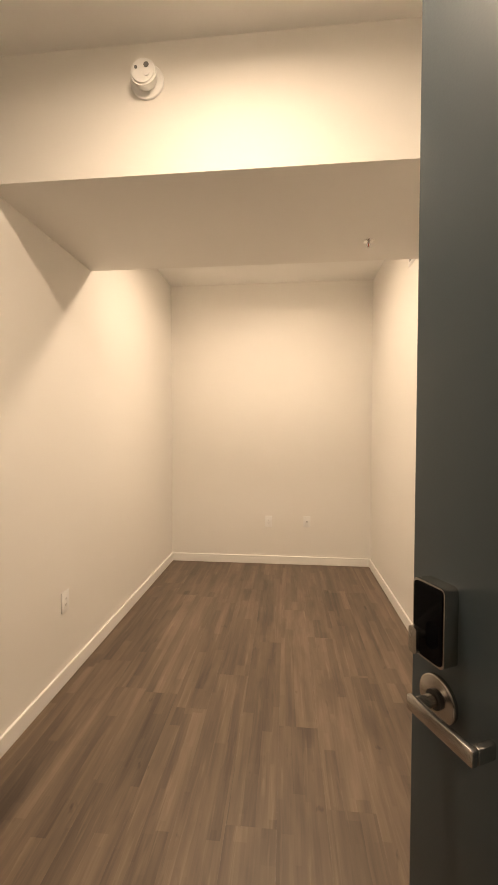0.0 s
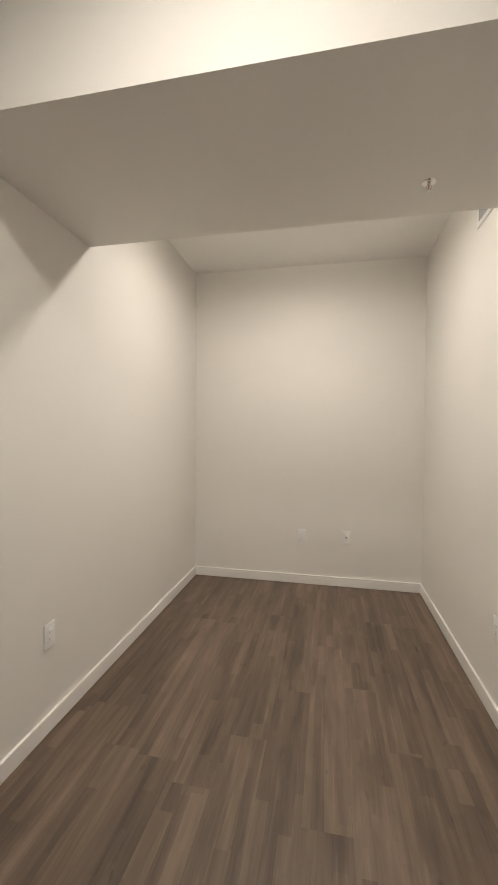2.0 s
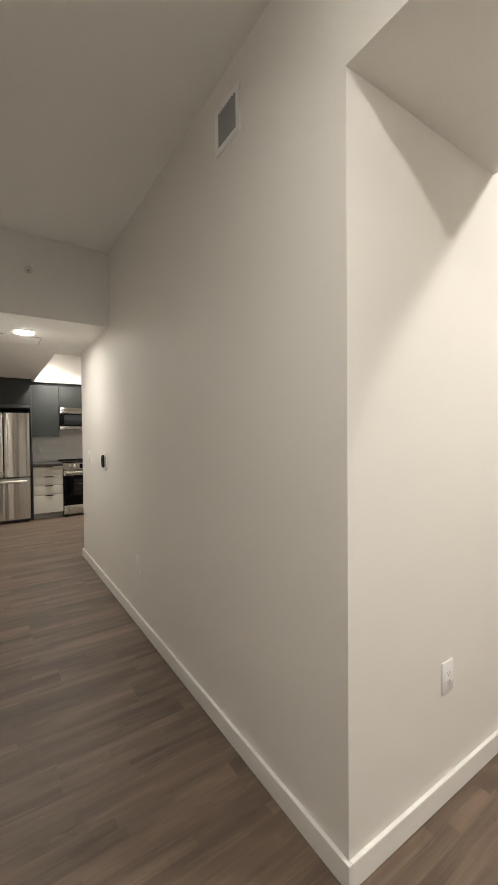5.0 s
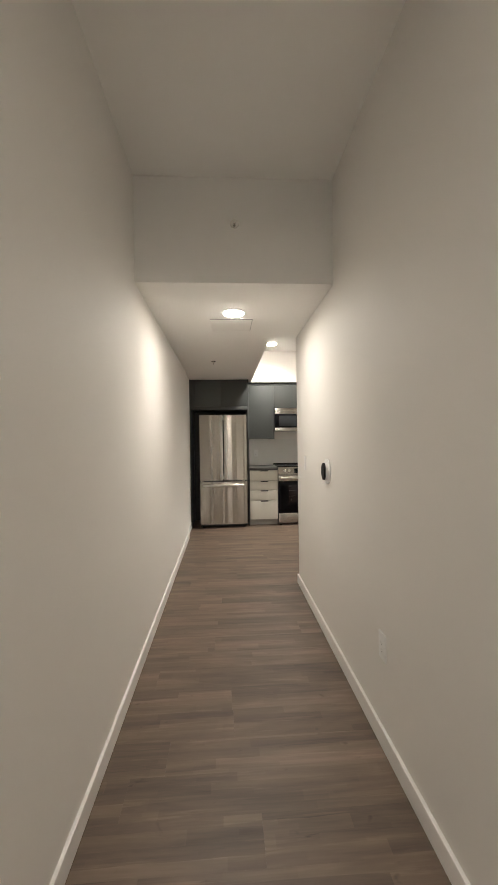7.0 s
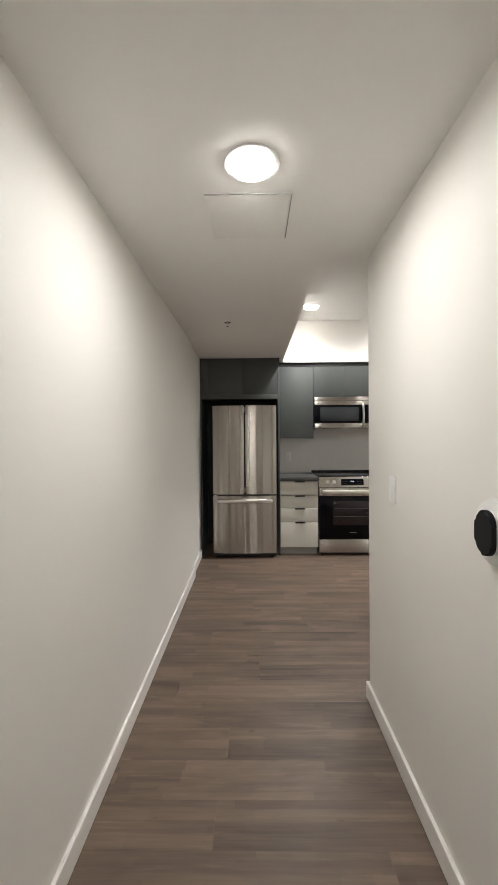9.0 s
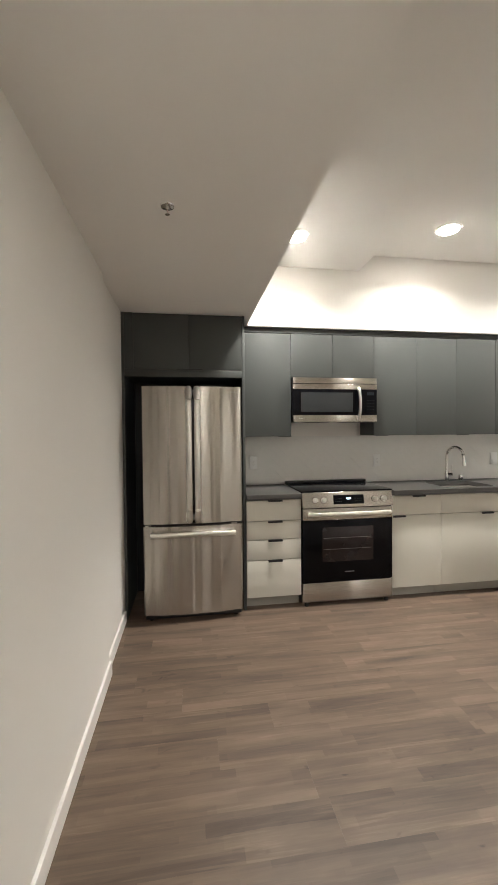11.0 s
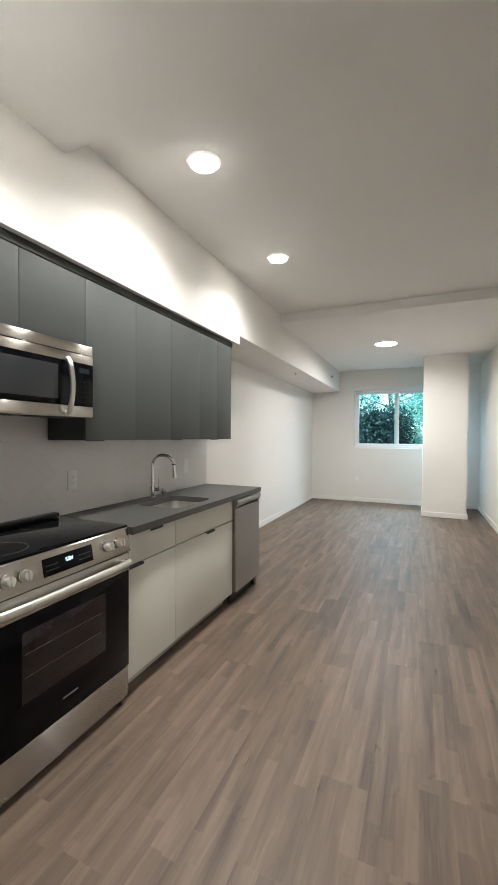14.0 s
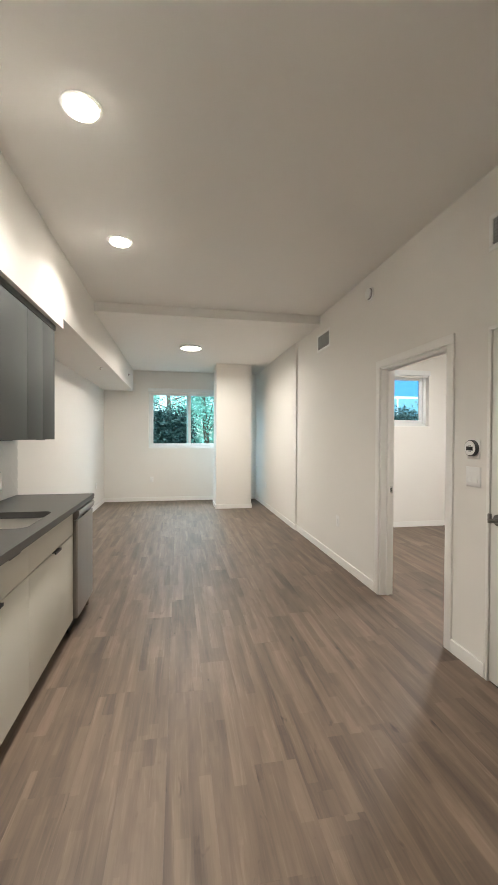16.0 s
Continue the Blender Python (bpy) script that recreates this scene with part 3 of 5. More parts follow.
def wall_vent(w, h, upright, dark, name="air_vent", label=""):
    """A register: frame with bevelled border and thin slats over a dark duct."""
    o = thing(name, label, "vent")
    m = 0.028
    part("duct", boxm(-w / 2 + m, w / 2 - m, -0.002, 0.0, -h / 2 + m, h / 2 - m), BLACK if dark else VENTDARK, o)
    for b in ((-w / 2, w / 2, h / 2 - m, h / 2), (-w / 2, w / 2, -h / 2, -h / 2 + m), (-w / 2, -w / 2 + m, -h / 2 + m, h / 2 - m), (w / 2 - m, w / 2, -h / 2 + m, h / 2 - m)):
        part("border", boxm(b[0], b[1], -0.009, 0, b[2], b[3], bevel=0.003), WHITE if not dark else PAINT, o)
    n = int(((w if upright else h) - 2 * m) / 0.0165)
    base = None
    for i in range(n):
        c = -((w if upright else h) / 2 - m) + (i + 0.5) * ((w if upright else h) - 2 * m) / n
        if upright:
            bm = boxm(-0.006, 0.006, -0.0006, 0.0006, -h / 2 + m, h / 2 - m)
            bmesh.ops.rotate(bm, cent=(0, 0, 0), matrix=Matrix.Rotation(radians(40), 3, "Z"), verts=bm.verts)
            bmesh.ops.translate(bm, vec=(c, -0.006, 0), verts=bm.verts)
        else:
            bm = boxm(-w / 2 + m, w / 2 - m, -0.0006, 0.0006, -0.006, 0.006)
            bmesh.ops.rotate(bm, cent=(0, 0, 0), matrix=Matrix.Rotation(radians(40), 3, "X"), verts=bm.verts)
            bmesh.ops.translate(bm, vec=(0, -0.006, c), verts=bm.verts)
        part("slat", bm, mat_slat, o)
    return o


mat_slat = mat("vent_slat_grey", (0.33, 0.33, 0.33), 0.5)
put_at(wall_vent(0.20, 0.20, True, False, label="white wall register with upright grey slats"), -2.125, HALL_N, 2.693, 0)
put_at(wall_vent(0.48, 0.25, True, False, label="white wall register high on the den wall"), DEN_R, 2.53, 2.71, -90)
put_at(wall_vent(0.42, 0.22, False, False, label="grey slatted wall register in the living room"), RIGHT, 5.175, 2.565, -90)
put_at(wall_vent(0.42, 0.20, False, False, label="grey slatted wall register above the closet door"), RIGHT, 2.385, 2.545, -90)


def fire_alarm():
    o = thing("fire_alarm", "white round fire alarm sounder on a base ring", "alarm")
    part("base_ring", cylm((0, -0.006, 0), "y", 0.066, 0.012, bevel=0.004, seg=40), WHITE, o)
    bm = cylm((0, -0.036, 0), "y", 0.051, 0.046, r2=0.044, seg=40)
    bmesh.ops.bevel(bm, geom=[e for e in bm.edges if any(len(f.verts) > 4 for f in e.link_faces)], offset=0.007, segments=3, affect="EDGES")
    b = part("body", bm, WHITE, o)
    part("sounder_grille", cylm((0.014, -0.0605, 0.018), "y", 0.010, 0.002, seg=16), VENTDARK, b)
    part("sensor", cylm((-0.026, -0.0605, 0.012), "y", 0.006, 0.002, seg=12), VENTDARK, b)
    part("button", cylm((0.016, -0.061, -0.012), "y", 0.011, 0.003, seg=20), WHITE, b)
    return o


put_at(fire_alarm(), -0.78, HALL_N, 2.764, 0)


def smoke_detector():
    o = thing("smoke_detector", "small round white wall sounder high on the wall", "alarm")
    part("base", cylm((0, -0.006, 0), "y", 0.060, 0.012, bevel=0.003, seg=36), WHITE, o)
    part("cap", cylm((0, -0.022, 0), "y", 0.050, 0.022, r2=0.038, seg=36), WHITE, o)
    part("vent_ring", cylm((0, -0.0125, 0), "y", 0.0525, 0.003, seg=36), mat_slot, o)
    return o


put_at(smoke_detector(), RIGHT, 4.0, 2.712, -90)


def sprinkler():
    """A chrome sprinkler head hanging from its cup."""
    o = thing("sprinkler_head", "small chrome fire sprinkler with a round cup", "sprinkler", "sprinkler heads")
    part("escutcheon", cylm((0, 0, -0.004), "z", 0.036, 0.008, r2=0.040, bevel=0.002, seg=28), CHROME, o)
    part("body", cylm((0, 0, -0.014), "z", 0.009, 0.016, seg=12), CHROME, o)
    part("yoke", tube([(-0.010, 0, -0.018), (-0.013, 0, -0.030), (-0.008, 0, -0.042), (0, 0, -0.046)], 0.0022, seg=8), CHROME, o)
    part("yoke", tube([(0.010, 0, -0.018), (0.013, 0, -0.030), (0.008, 0, -0.042), (0, 0, -0.046)], 0.0022, seg=8), CHROME, o)
    part("bulb", cylm((0, 0, -0.032), "z", 0.0028, 0.022, seg=8), mat("red_bulb", (0.5, 0.05, 0.03), 0.2), o, "thin red glass bulb")
    part("deflector", cylm((0, 0, -0.048), "z", 0.013, 0.0015, seg=16), CHROME, o)
    return o


spr = sprinkler()
for o_ in spr.children:
    o_.data.transform(Matrix.Scale(0.72, 4))
spr.matrix_basis = pose(0.193, 1.978, DENSLAB)
copy_thing(spr, pose(-6.47, 0.557, SOFFIT))
copy_thing(spr, pose(-8.22, 6.45, 2.358))
copy_thing(spr, pose(DROP_X, 0.757, 2.645, 0, -90, 0))
copy_thing(spr, pose(BULK, 8.40, 2.57, 0, -90, 0))


# ---- ceiling lamps ----
def downlight(r, surface):
    o = thing("ceiling_downlight" if not surface else "ceiling_light", "round white LED downlight, switched on" if not surface else "round flush LED ceiling light, switched on", "ceiling light", "" if surface else "recessed ceiling lights")
    h = 0.022 if surface else 0.006
    bm = bmesh.new()
    n = 48
    prof = ((r + 0.022, 0.0), (r + 0.020, -h), (r + 0.004, -h - 0.002), (r, -h + 0.002), (r, 0.0))
    rings = [[bm.verts.new((q * math.cos(2 * math.pi * k / n), q * math.sin(2 * math.pi * k / n), z)) for k in range(n)] for q, z in prof]
    for a, b in zip(rings, rings[1:]):
        for k in range(n):
            bm.faces.new((a[k], a[(k + 1) % n], b[(k + 1) % n], b[k]))
    part("trim_ring", bm, WHITE, o)
    part("lens", cylm((0, 0, -(h + 0.004) / 2 if surface else -0.008), "z", r - 0.0005, h * 0.7 if surface else 0.014, seg=48, bevel=0 if surface else 0.003), LENS, o, "glowing white lens")
    return o


dl = downlight(0.072, False)
dl.matrix_basis = pose(*LAMPS[0][:3])
for L_ in LAMPS[1:6]:
    copy_thing(dl, pose(*L_[:3]))
sl = downlight(0.150, True)
sl.matrix_basis = pose(LAMPS[6][0], LAMPS[6][1], LOWCEIL)
# unseen fixture added for the extra bedroom lamp
copy_thing(sl, pose(-4.0, 4.3, 2.75))

# access hatch in the hallway soffit
hatch = thing("access_hatch", "flush painted access hatch in the soffit", "hatch", at=(-5.0, 0.745, SOFFIT))
part("panel", boxm(-5.165, -4.845, 0.583, 0.907, SOFFIT - 0.0035, SOFFIT, bevel=0.001), CEILING_PAINT, hatch)
part("rim", boxm(-4.8425, -4.8395, 0.578, 0.912, SOFFIT - 0.004, SOFFIT), mat_slat, hatch)
part("rim", boxm(-5.165, -4.845, 0.9085, 0.911, SOFFIT - 0.004, SOFFIT), mat_slat, hatch)


# ---- kitchen ----
CABF, UPF, CTF = -7.855, -8.112, -7.820
FY = (0.288, 1.018)


def steel_panel(y0, y1, z0, z1, xb, xf, bulge, n=72, r=0.010, span=None, wave=1.0):
    """A door panel that bows outward across its width, with rounded sides."""
    bm = bmesh.new()
    ys, xs = [], []
    for k in range(n + 1):
        s = k / n
        ys.append(y0 + (y1 - y0) * s)
        edge = min(s, 1 - s) * (y1 - y0)
        a, b = span or (y0, y1)
        xs.append(xf + bulge * (1 - (2 * (ys[-1] - a) / (b - a) - 1) ** 2) - (r - math.sqrt(max(0, r * r - max(0, r - edge) ** 2))) + wave * (0.0017 * math.sin(ys[-1] * 31 + 0.9) + 0.0008 * math.sin(ys[-1] * 57 + 2.0) + 0.00022 * math.sin(ys[-1] * 97)))
    lo = [bm.verts.new((x, y, z0)) for x, y in zip(xs, ys)]
    hi = [bm.verts.new((x, y, z1)) for x, y in zip(xs, ys)]
    bl = [bm.verts.new((xb, y, z0)) for y in (y0, y1)]
    bh = [bm.verts.new((xb, y, z1)) for y in (y0, y1)]
    for k in range(n):
        bm.faces.new((lo[k], lo[k + 1], hi[k + 1], hi[k]))
    bm.faces.new([bl[0], *lo, bl[1]])
    bm.faces.new([bh[0], *hi, bh[1]])
    bm.faces.new((bl[0], bl[1], bh[1], bh[0]))
    bm.faces.new((bl[0], lo[0], hi[0], bh[0]))
    bm.faces.new((bl[1], lo[-1], hi[-1], bh[1]))
    return bm


def fridge():
    f = thing("refrigerator", "brushed stainless french-door refrigerator with bottom freezer drawer", "refrigerator", at=(-8.1, 0.65, 0))
    part("body", boxm(-8.38, -7.835, FY[0] + 0.004, FY[1] - 0.004, 0.03, 1.715, bevel=0.006), mat("fridge_side_grey", (0.10, 0.10, 0.10), 0.45, bump=0.1), f, "dark grey cabinet")
    mid = 0.655
    for y0, y1, hy in ((FY[0], mid - 0.004, mid - 0.029), (mid + 0.004, FY[1], mid + 0.030)):
        door = part("door", steel_panel(y0, y1, 0.728, 1.732, -7.832, -7.782, 0.030, span=FY), STEEL, f, "brushed stainless door")
        part("gasket", boxm(-7.8345, -7.8315, y0 + 0.01, y1 - 0.01, 0.74, 1.72), BLACK, door)
        zs = [0.775 + (1.69 - 0.775) * k / 16 for k in range(17)]
        pts = [(-7.752 + 0.050 * math.sin(math.pi * min(1, max(0, (k / 16)))) ** 0.35, hy, z) for k, z in enumerate(zs)]
        bm = tube(pts, 0.0150, seg=14)
        for v in bm.verts:
            v.co.y = hy + (v.co.y - hy) * 1.45
        handle = part("handle", bm, STEEL_BRIGHT, door, "bowed satin steel handle")
        for z, d in ((0.765, 1), (1.70, -1)):
            part("handle_mount", tube([(-7.764, hy, z - d * 0.022), (-7.748, hy, z), (-7.722, hy, z + d * 0.030), (-7.706, hy, z + d * 0.070)], [0.022, 0.0285, 0.027, 0.0205], seg=14), STEEL_BRIGHT, handle)
    part("door_gap", boxm(-7.825, -7.785, mid - 0.0035, mid + 0.0035, 0.73, 1.73), BLACK, f)
    drawer = part("freezer_drawer", steel_panel(FY[0], FY[1], 0.058, 0.708, -7.832, -7.782, 0.030, span=FY), STEEL, f, "brushed stainless freezer drawer")
    pts = [(-7.746 + 0.035 * math.sin(math.pi * k / 16) ** 0.4, 0.345 + 0.615 * k / 16, 0.652 + 0.006 * math.sin(math.pi * k / 16)) for k in range(17)]
    bm = tube(pts, 0.0125, seg=12)
    for v in bm.verts:
        v.co.z = 0.653 + (v.co.z - 0.653) * 1.35
    h = part("handle", bm, STEEL_BRIGHT, drawer, "bowed satin steel handle")
    for y in (0.36, 0.945):
        part("handle_mount", cylm((-7.752, y, 0.652), "x", 0.013, 0.034, seg=14), STEEL_BRIGHT, h)
    part("grille", boxm(-7.86, -7.80, FY[0] + 0.01, FY[1] - 0.01, 0.018, 0.055, bevel=0.004), BLACK, f)
    for y in (FY[0] + 0.05, FY[1] - 0.05):
        part("foot", cylm((-7.84, y, 0.011), "z", 0.02, 0.022, seg=14), BLACK, f)
        part("drawer_hinge", boxm(-7.83, -7.772, y - 0.035, y + 0.01, 0.7095, 0.724, bevel=0.002), SATIN, f)
    part("badge", cylm((-7.7715, 0.945, 1.692), "x", 0.007, 0.002, seg=20), SATIN, f, "small round metal badge")
    part("badge_mark", boxm(-7.7765, -7.7735, 0.957, 0.973, 1.6895, 1.6945), SATIN, f)
    return f


STEEL_BRIGHT = mat("satin_steel_handle", (0.76, 0.74, 0.70), 0.28, metal=1.0, vary=0.02, rvar=0.01)
fridge()


def tab_pull(parent, y, z, x, w=0.115, lip=0.010):
    """A black edge pull that laps over the top of a front."""
    bm = boxm(x - 0.004, x + 0.017, y - w / 2, y + w / 2, z, z + 0.003)
    cube(bm, x + 0.014, x + 0.017, y - w / 2, y + w / 2, z - lip, z)
    part("pull", bm, BLACK, parent, "black metal edge pull")


def front(parent, name, y0, y1, z0, z1, xf, material, pull=None, up=True):
    g = 0.0016
    p = part(name, boxm(xf - 0.019, xf, y0 + g, y1 - g, z0 + g, z1 - g, bevel=0.0012), material, parent)
    if pull is not None:
        tab_pull(p, pull, z1 - g if up else z0 + g - 0.003, xf, lip=0.010 if up else 0.0015)
    return p


def base_unit(y0, y1, fronts, label, inner_top=0.868):
    u = thing("base_cabinet", label, "cabinet", "base cabinets", at=((KWALL + CABF) / 2, (y0 + y1) / 2, 0))
    part("carcass", boxm(KWALL + 0.012, CABF - 0.0195, y0 + 0.001, y1 - 0.001, 0.095, inner_top), CREAM_DARK, u)
    part("toe_kick", boxm(CABF - 0.100, CABF - 0.085, y0 + 0.001, y1 - 0.001, 0.0, 0.094), CREAM_DARK, u, "recessed greige toe kick")
    for nm, a, b, c, d, pull in fronts:
        front(u, nm, a, b, c, d, CABF, CREAM, pull)
    return u


CREAM_DARK = mat("greige_carcass", (0.36, 0.345, 0.30), 0.5, vary=0.03)
base_unit(1.06, 1.497, [("drawer_front", 1.06, 1.497, 0.700, 0.862, 1.285), ("drawer_front", 1.06, 1.497, 0.552, 0.697, 1.285),
                        ("drawer_front", 1.06, 1.497, 0.392, 0.549, 1.285), ("drawer_front", 1.06, 1.497, 0.098, 0.389, 1.285)], "cream base cabinet with four drawers and black pulls")
base_unit(2.268, 2.708, [("drawer_front", 2.268, 2.708, 0.700, 0.862, 2.50), ("door", 2.268, 2.708, 0.098, 0.697, 2.325)], "cream base cabinet with a drawer above a door")
base_unit(2.708, 3.522, [("false_front", 2.708, 3.522, 0.700, 0.862, None), ("door", 2.708, 3.522, 0.098, 0.697, 3.135)], "cream sink base cabinet with one wide door", inner_top=0.68)


def upper_unit(y0, y1, z0, doors, label, depth_back=None, xf=None, z1=2.226, pulls=()):
    xf = UPF if xf is None else xf
    u = thing("wall_cabinet", label, "cabinet", "charcoal wall cabinets", at=((KWALL + xf) / 2, (y0 + y1) / 2, z0))
    part("carcass", boxm(KWALL + 0.012, xf - 0.0195, y0 + 0.0008, y1 - 0.0008, z0 + 0.002, z1), CHARCOAL, u)
    for k, (a, b) in enumerate(zip(doors, doors[1:])):
        front(u, "door", a, b, z0, z1, xf, CHARCOAL, pulls[k] if k < len(pulls) else None, up=False)
    return u


upper_unit(1.074, 1.487, 1.356, (1.074, 1.487), "charcoal wall cabinet with one tall door", pulls=(1.43,))
upper_unit(1.487, 2.237, 1.857, (1.487, 1.860, 2.237), "short charcoal wall cabinet above the microwave", pulls=(1.80,))
upper_unit(2.237, 3.030, 1.356, (2.237, 2.645, 3.030), "charcoal wall cabinet with two tall doors", pulls=(2.30, None))
upper_unit(3.030, 3.430, 1.356, (3.030, 3.430), "charcoal wall cabinet with one tall door", pulls=(3.09,))
upper_unit(3.430, 4.004, 1.356, (3.430, 3.725, 4.004), "charcoal end wall cabinet with two narrow doors", pulls=(3.66, None))
crown = thing("cabinet_trim", "charcoal filler strip on top of the wall cabinets", "trim", at=(-8.2, 2.5, 2.26))
part("strip", boxm(KWALL + 0.012, UPF + 0.004, 1.060, 4.020, 2.2285, 2.2715, bevel=0.0015), CHARCOAL, crown)

# refrigerator surround: side panels and bridge cabinet
FCF = -7.872
fs = thing("fridge_surround", "charcoal laminate bridge cabinet and side panels", "cabinet", at=(-8.1, 0.6, 0))
part("side_panel", boxm(KWALL + 0.002, FCF + 0.002, 0.1405, 0.160, 0.0, SOFFIT - 0.002), CHARCOAL, fs)
part("side_panel", boxm(KWALL + 0.002, FCF + 0.003, 1.038, 1.058, 0.0, SOFFIT - 0.002, bevel=0.001), CHARCOAL, fs)
part("carcass", boxm(KWALL + 0.002, FCF - 0.0195, 0.162, 1.037, 1.83, SOFFIT - 0.002), CHARCOAL, fs)
part("filler", boxm(FCF - 0.019, FCF, 0.1615, 0.225, 1.872, SOFFIT - 0.003, bevel=0.001), CHARCOAL, fs)
part("bottom_rail", boxm(FCF - 0.019, FCF + 0.002, 0.1615, 1.037, 1.815, 1.868, bevel=0.001), CHARCOAL, fs)
front(fs, "door", 0.226, 0.632, 1.872, SOFFIT - 0.003, FCF, CHARCOAL)
front(fs, "door", 0.632, 1.037, 1.872, SOFFIT - 0.003, FCF, CHARCOAL, pull=None)
part("pull", boxm(FCF - 0.002, FCF + 0.018, 0.545, 0.735, 1.8665, 1.8745), BLACK, fs, "black metal edge pull")
# black sheet puts the shade behind the refrigerator into colour; no real panel
part("recess_shade_sheet", boxm(KWALL + 0.002, KWALL + 0.012, 0.162, 1.037, 0.0, 1.829), BLACK, fs)


# ---- range ----
def kitchen_range():
    r = thing("electric_range", "stainless slide-in electric range with black glass top", "range", at=(-8.1, 1.88, 0))
    y0, y1, xf = 1.503, 2.262, -7.842
    part("body", boxm(-8.385, xf - 0.030, y0 + 0.003, y1 - 0.003, 0.025, 0.896), mat("range_side_black", (0.03, 0.03, 0.03), 0.4), r, "black enamel body")
    top = part("cooktop", boxm(-8.388, xf - 0.012, y0 - 0.008, y1 + 0.008, 0.9115, 0.922, bevel=0.003), GLASSBLACK, r, "black glass cooktop")
    part("rear_rail", boxm(-8.389, -8.345, y0 - 0.008, y1 + 0.008, 0.9225, 0.944, bevel=0.003), BLACK, top)
    for (bx, by, br) in ((-8.02, 1.70, 0.105), (-8.02, 2.07, 0.085), (-8.24, 1.69, 0.075), (-8.24, 2.07, 0.10)):
        bm = bmesh.new()
        n = 40
        a = [bm.verts.new((bx + (br + 0.0008) * math.cos(2 * math.pi * k / n), by + (br + 0.0008) * math.sin(2 * math.pi * k / n), 0.92225)) for k in range(n)]
        b = [bm.verts.new((bx + (br - 0.0008) * math.cos(2 * math.pi * k / n), by + (br - 0.0008) * math.sin(2 * math.pi * k / n), 0.92225)) for k in range(n)]
        for k in range(n):
            bm.faces.new((a[k], a[(k + 1) % n], b[(k + 1) % n], b[k]))
        part("burner_ring", bm, VENTDARK, top)
    # sloped control panel
    bm = bmesh.new()
    prof = ((xf - 0.045, 0.790), (xf + 0.014, 0.790), (xf + 0.015, 0.800), (xf - 0.006, 0.906), (xf - 0.012, 0.911), (xf - 0.045, 0.911))
    lo = [bm.verts.new((x, y0, z)) for x, z in prof]
    hi = [bm.verts.new((x, y1, z)) for x, z in prof]
    bm.faces.new(lo)
    bm.faces.new(hi[::-1])
    for k in range(len(prof)):
        bm.faces.new((lo[k], lo[(k + 1) % len(prof)], hi[(k + 1) % len(prof)], hi[k]))
    panel = part("control_panel", bm, STEEL, r, "sloped stainless control panel")
    tilt = math.atan2(0.021, 0.106)

    def on_panel(bm_):
        """Lays a piece built about the origin, facing +x, onto the slope."""
        bmesh.ops.rotate(bm_, cent=(0, 0, 0), matrix=Matrix.Rotation(-tilt, 3, "Y"), verts=bm_.verts)
        return bm_
    for ky in (1.605, 1.675, 2.105, 2.180):
        bm = cylm((0.004, 0, 0), "x", 0.0245, 0.008, bevel=0.002, seg=28)
        on_panel(bm)
        bmesh.ops.translate(bm, vec=(xf + 0.0055, ky, 0.850), verts=bm.verts)
        k_ = part("knob", bm, SATIN, panel, "satin metal knob")
        bm = cylm((0.020, 0, 0), "x", 0.0195, 0.026, r2=0.0175, bevel=0.002, seg=28)
        cube(bm, 0.030, 0.042, -0.005, 0.005, -0.018, 0.018, bevel=0.002)
        on_panel(bm)
        bmesh.ops.translate(bm, vec=(xf + 0.0055, ky, 0.850), verts=bm.verts)
        part("knob_grip", bm, STEEL_BRIGHT, k_)
    bm = boxm(0.0, 0.0025, -0.128, 0.128, -0.036, 0.036, bevel=0.001)
    on_panel(bm)
    bmesh.ops.translate(bm, vec=(xf + 0.0050, 1.885, 0.850), verts=bm.verts)
    disp = part("display", bm, GLASSBLACK, panel, "black glass clock display")
    # seven-segment time, 5:34
    segs = {"a": (0, 0.0068, 0), "g": (0, 0, 0), "d": (0, -0.0068, 0), "b": (0.0036, 0.0034, 1), "c": (0.0036, -0.0034, 1), "f": (-0.0036, 0.0034, 1), "e": (-0.0036, -0.0034, 1)}
    for dy, on in ((-0.014, "afgcd"), (0.0, "abgcd"), (0.0125, "fgbc")):
        bm = bmesh.new()
        for s_ in on:
            sy, sz, upright = segs[s_]
            hw, hh = (0.0007, 0.0028) if upright else (0.0030, 0.0007)
            cube(bm, 0.0026, 0.0030, dy + sy - hw, dy + sy + hw, sz + 0.008 - hh, sz + 0.008 + hh)
        on_panel(bm)
        bmesh.ops.translate(bm, vec=(xf + 0.0050, 1.885, 0.850), verts=bm.verts)
        part("digit", bm, DIGIT, disp, "glowing pale clock digit")
    bm = bmesh.new()
    for sz in (-0.0025, 0.0025):
        cube(bm, 0.0026, 0.0030, -0.0078, -0.0064, sz + 0.0073, sz + 0.0087)
    on_panel(bm)
    bmesh.ops.translate(bm, vec=(xf + 0.0050, 1.885, 0.850), verts=bm.verts)
    part("colon", bm, DIGIT, disp, "glowing pale colon")
    for k in range(8):
        dy = (-0.112, -0.096, -0.080, -0.064, 0.055, 0.072, 0.089, 0.106)[k]
        for dz in (-0.014, 0.006):
            bm = boxm(0.0026, 0.0029, dy - 0.005, dy + 0.005, dz - 0.0012, dz + 0.0012)
            on_panel(bm)
            bmesh.ops.translate(bm, vec=(xf + 0.0050, 1.885, 0.850), verts=bm.verts)
            part("key_mark", bm, CHARCOAL, disp)
    # oven door
    door = part("oven_door", boxm(xf - 0.030, xf + 0.006, y0 + 0.002, y1 - 0.002, 0.196, 0.690, bevel=0.003), GLASSBLACK, r, "black glass oven door")
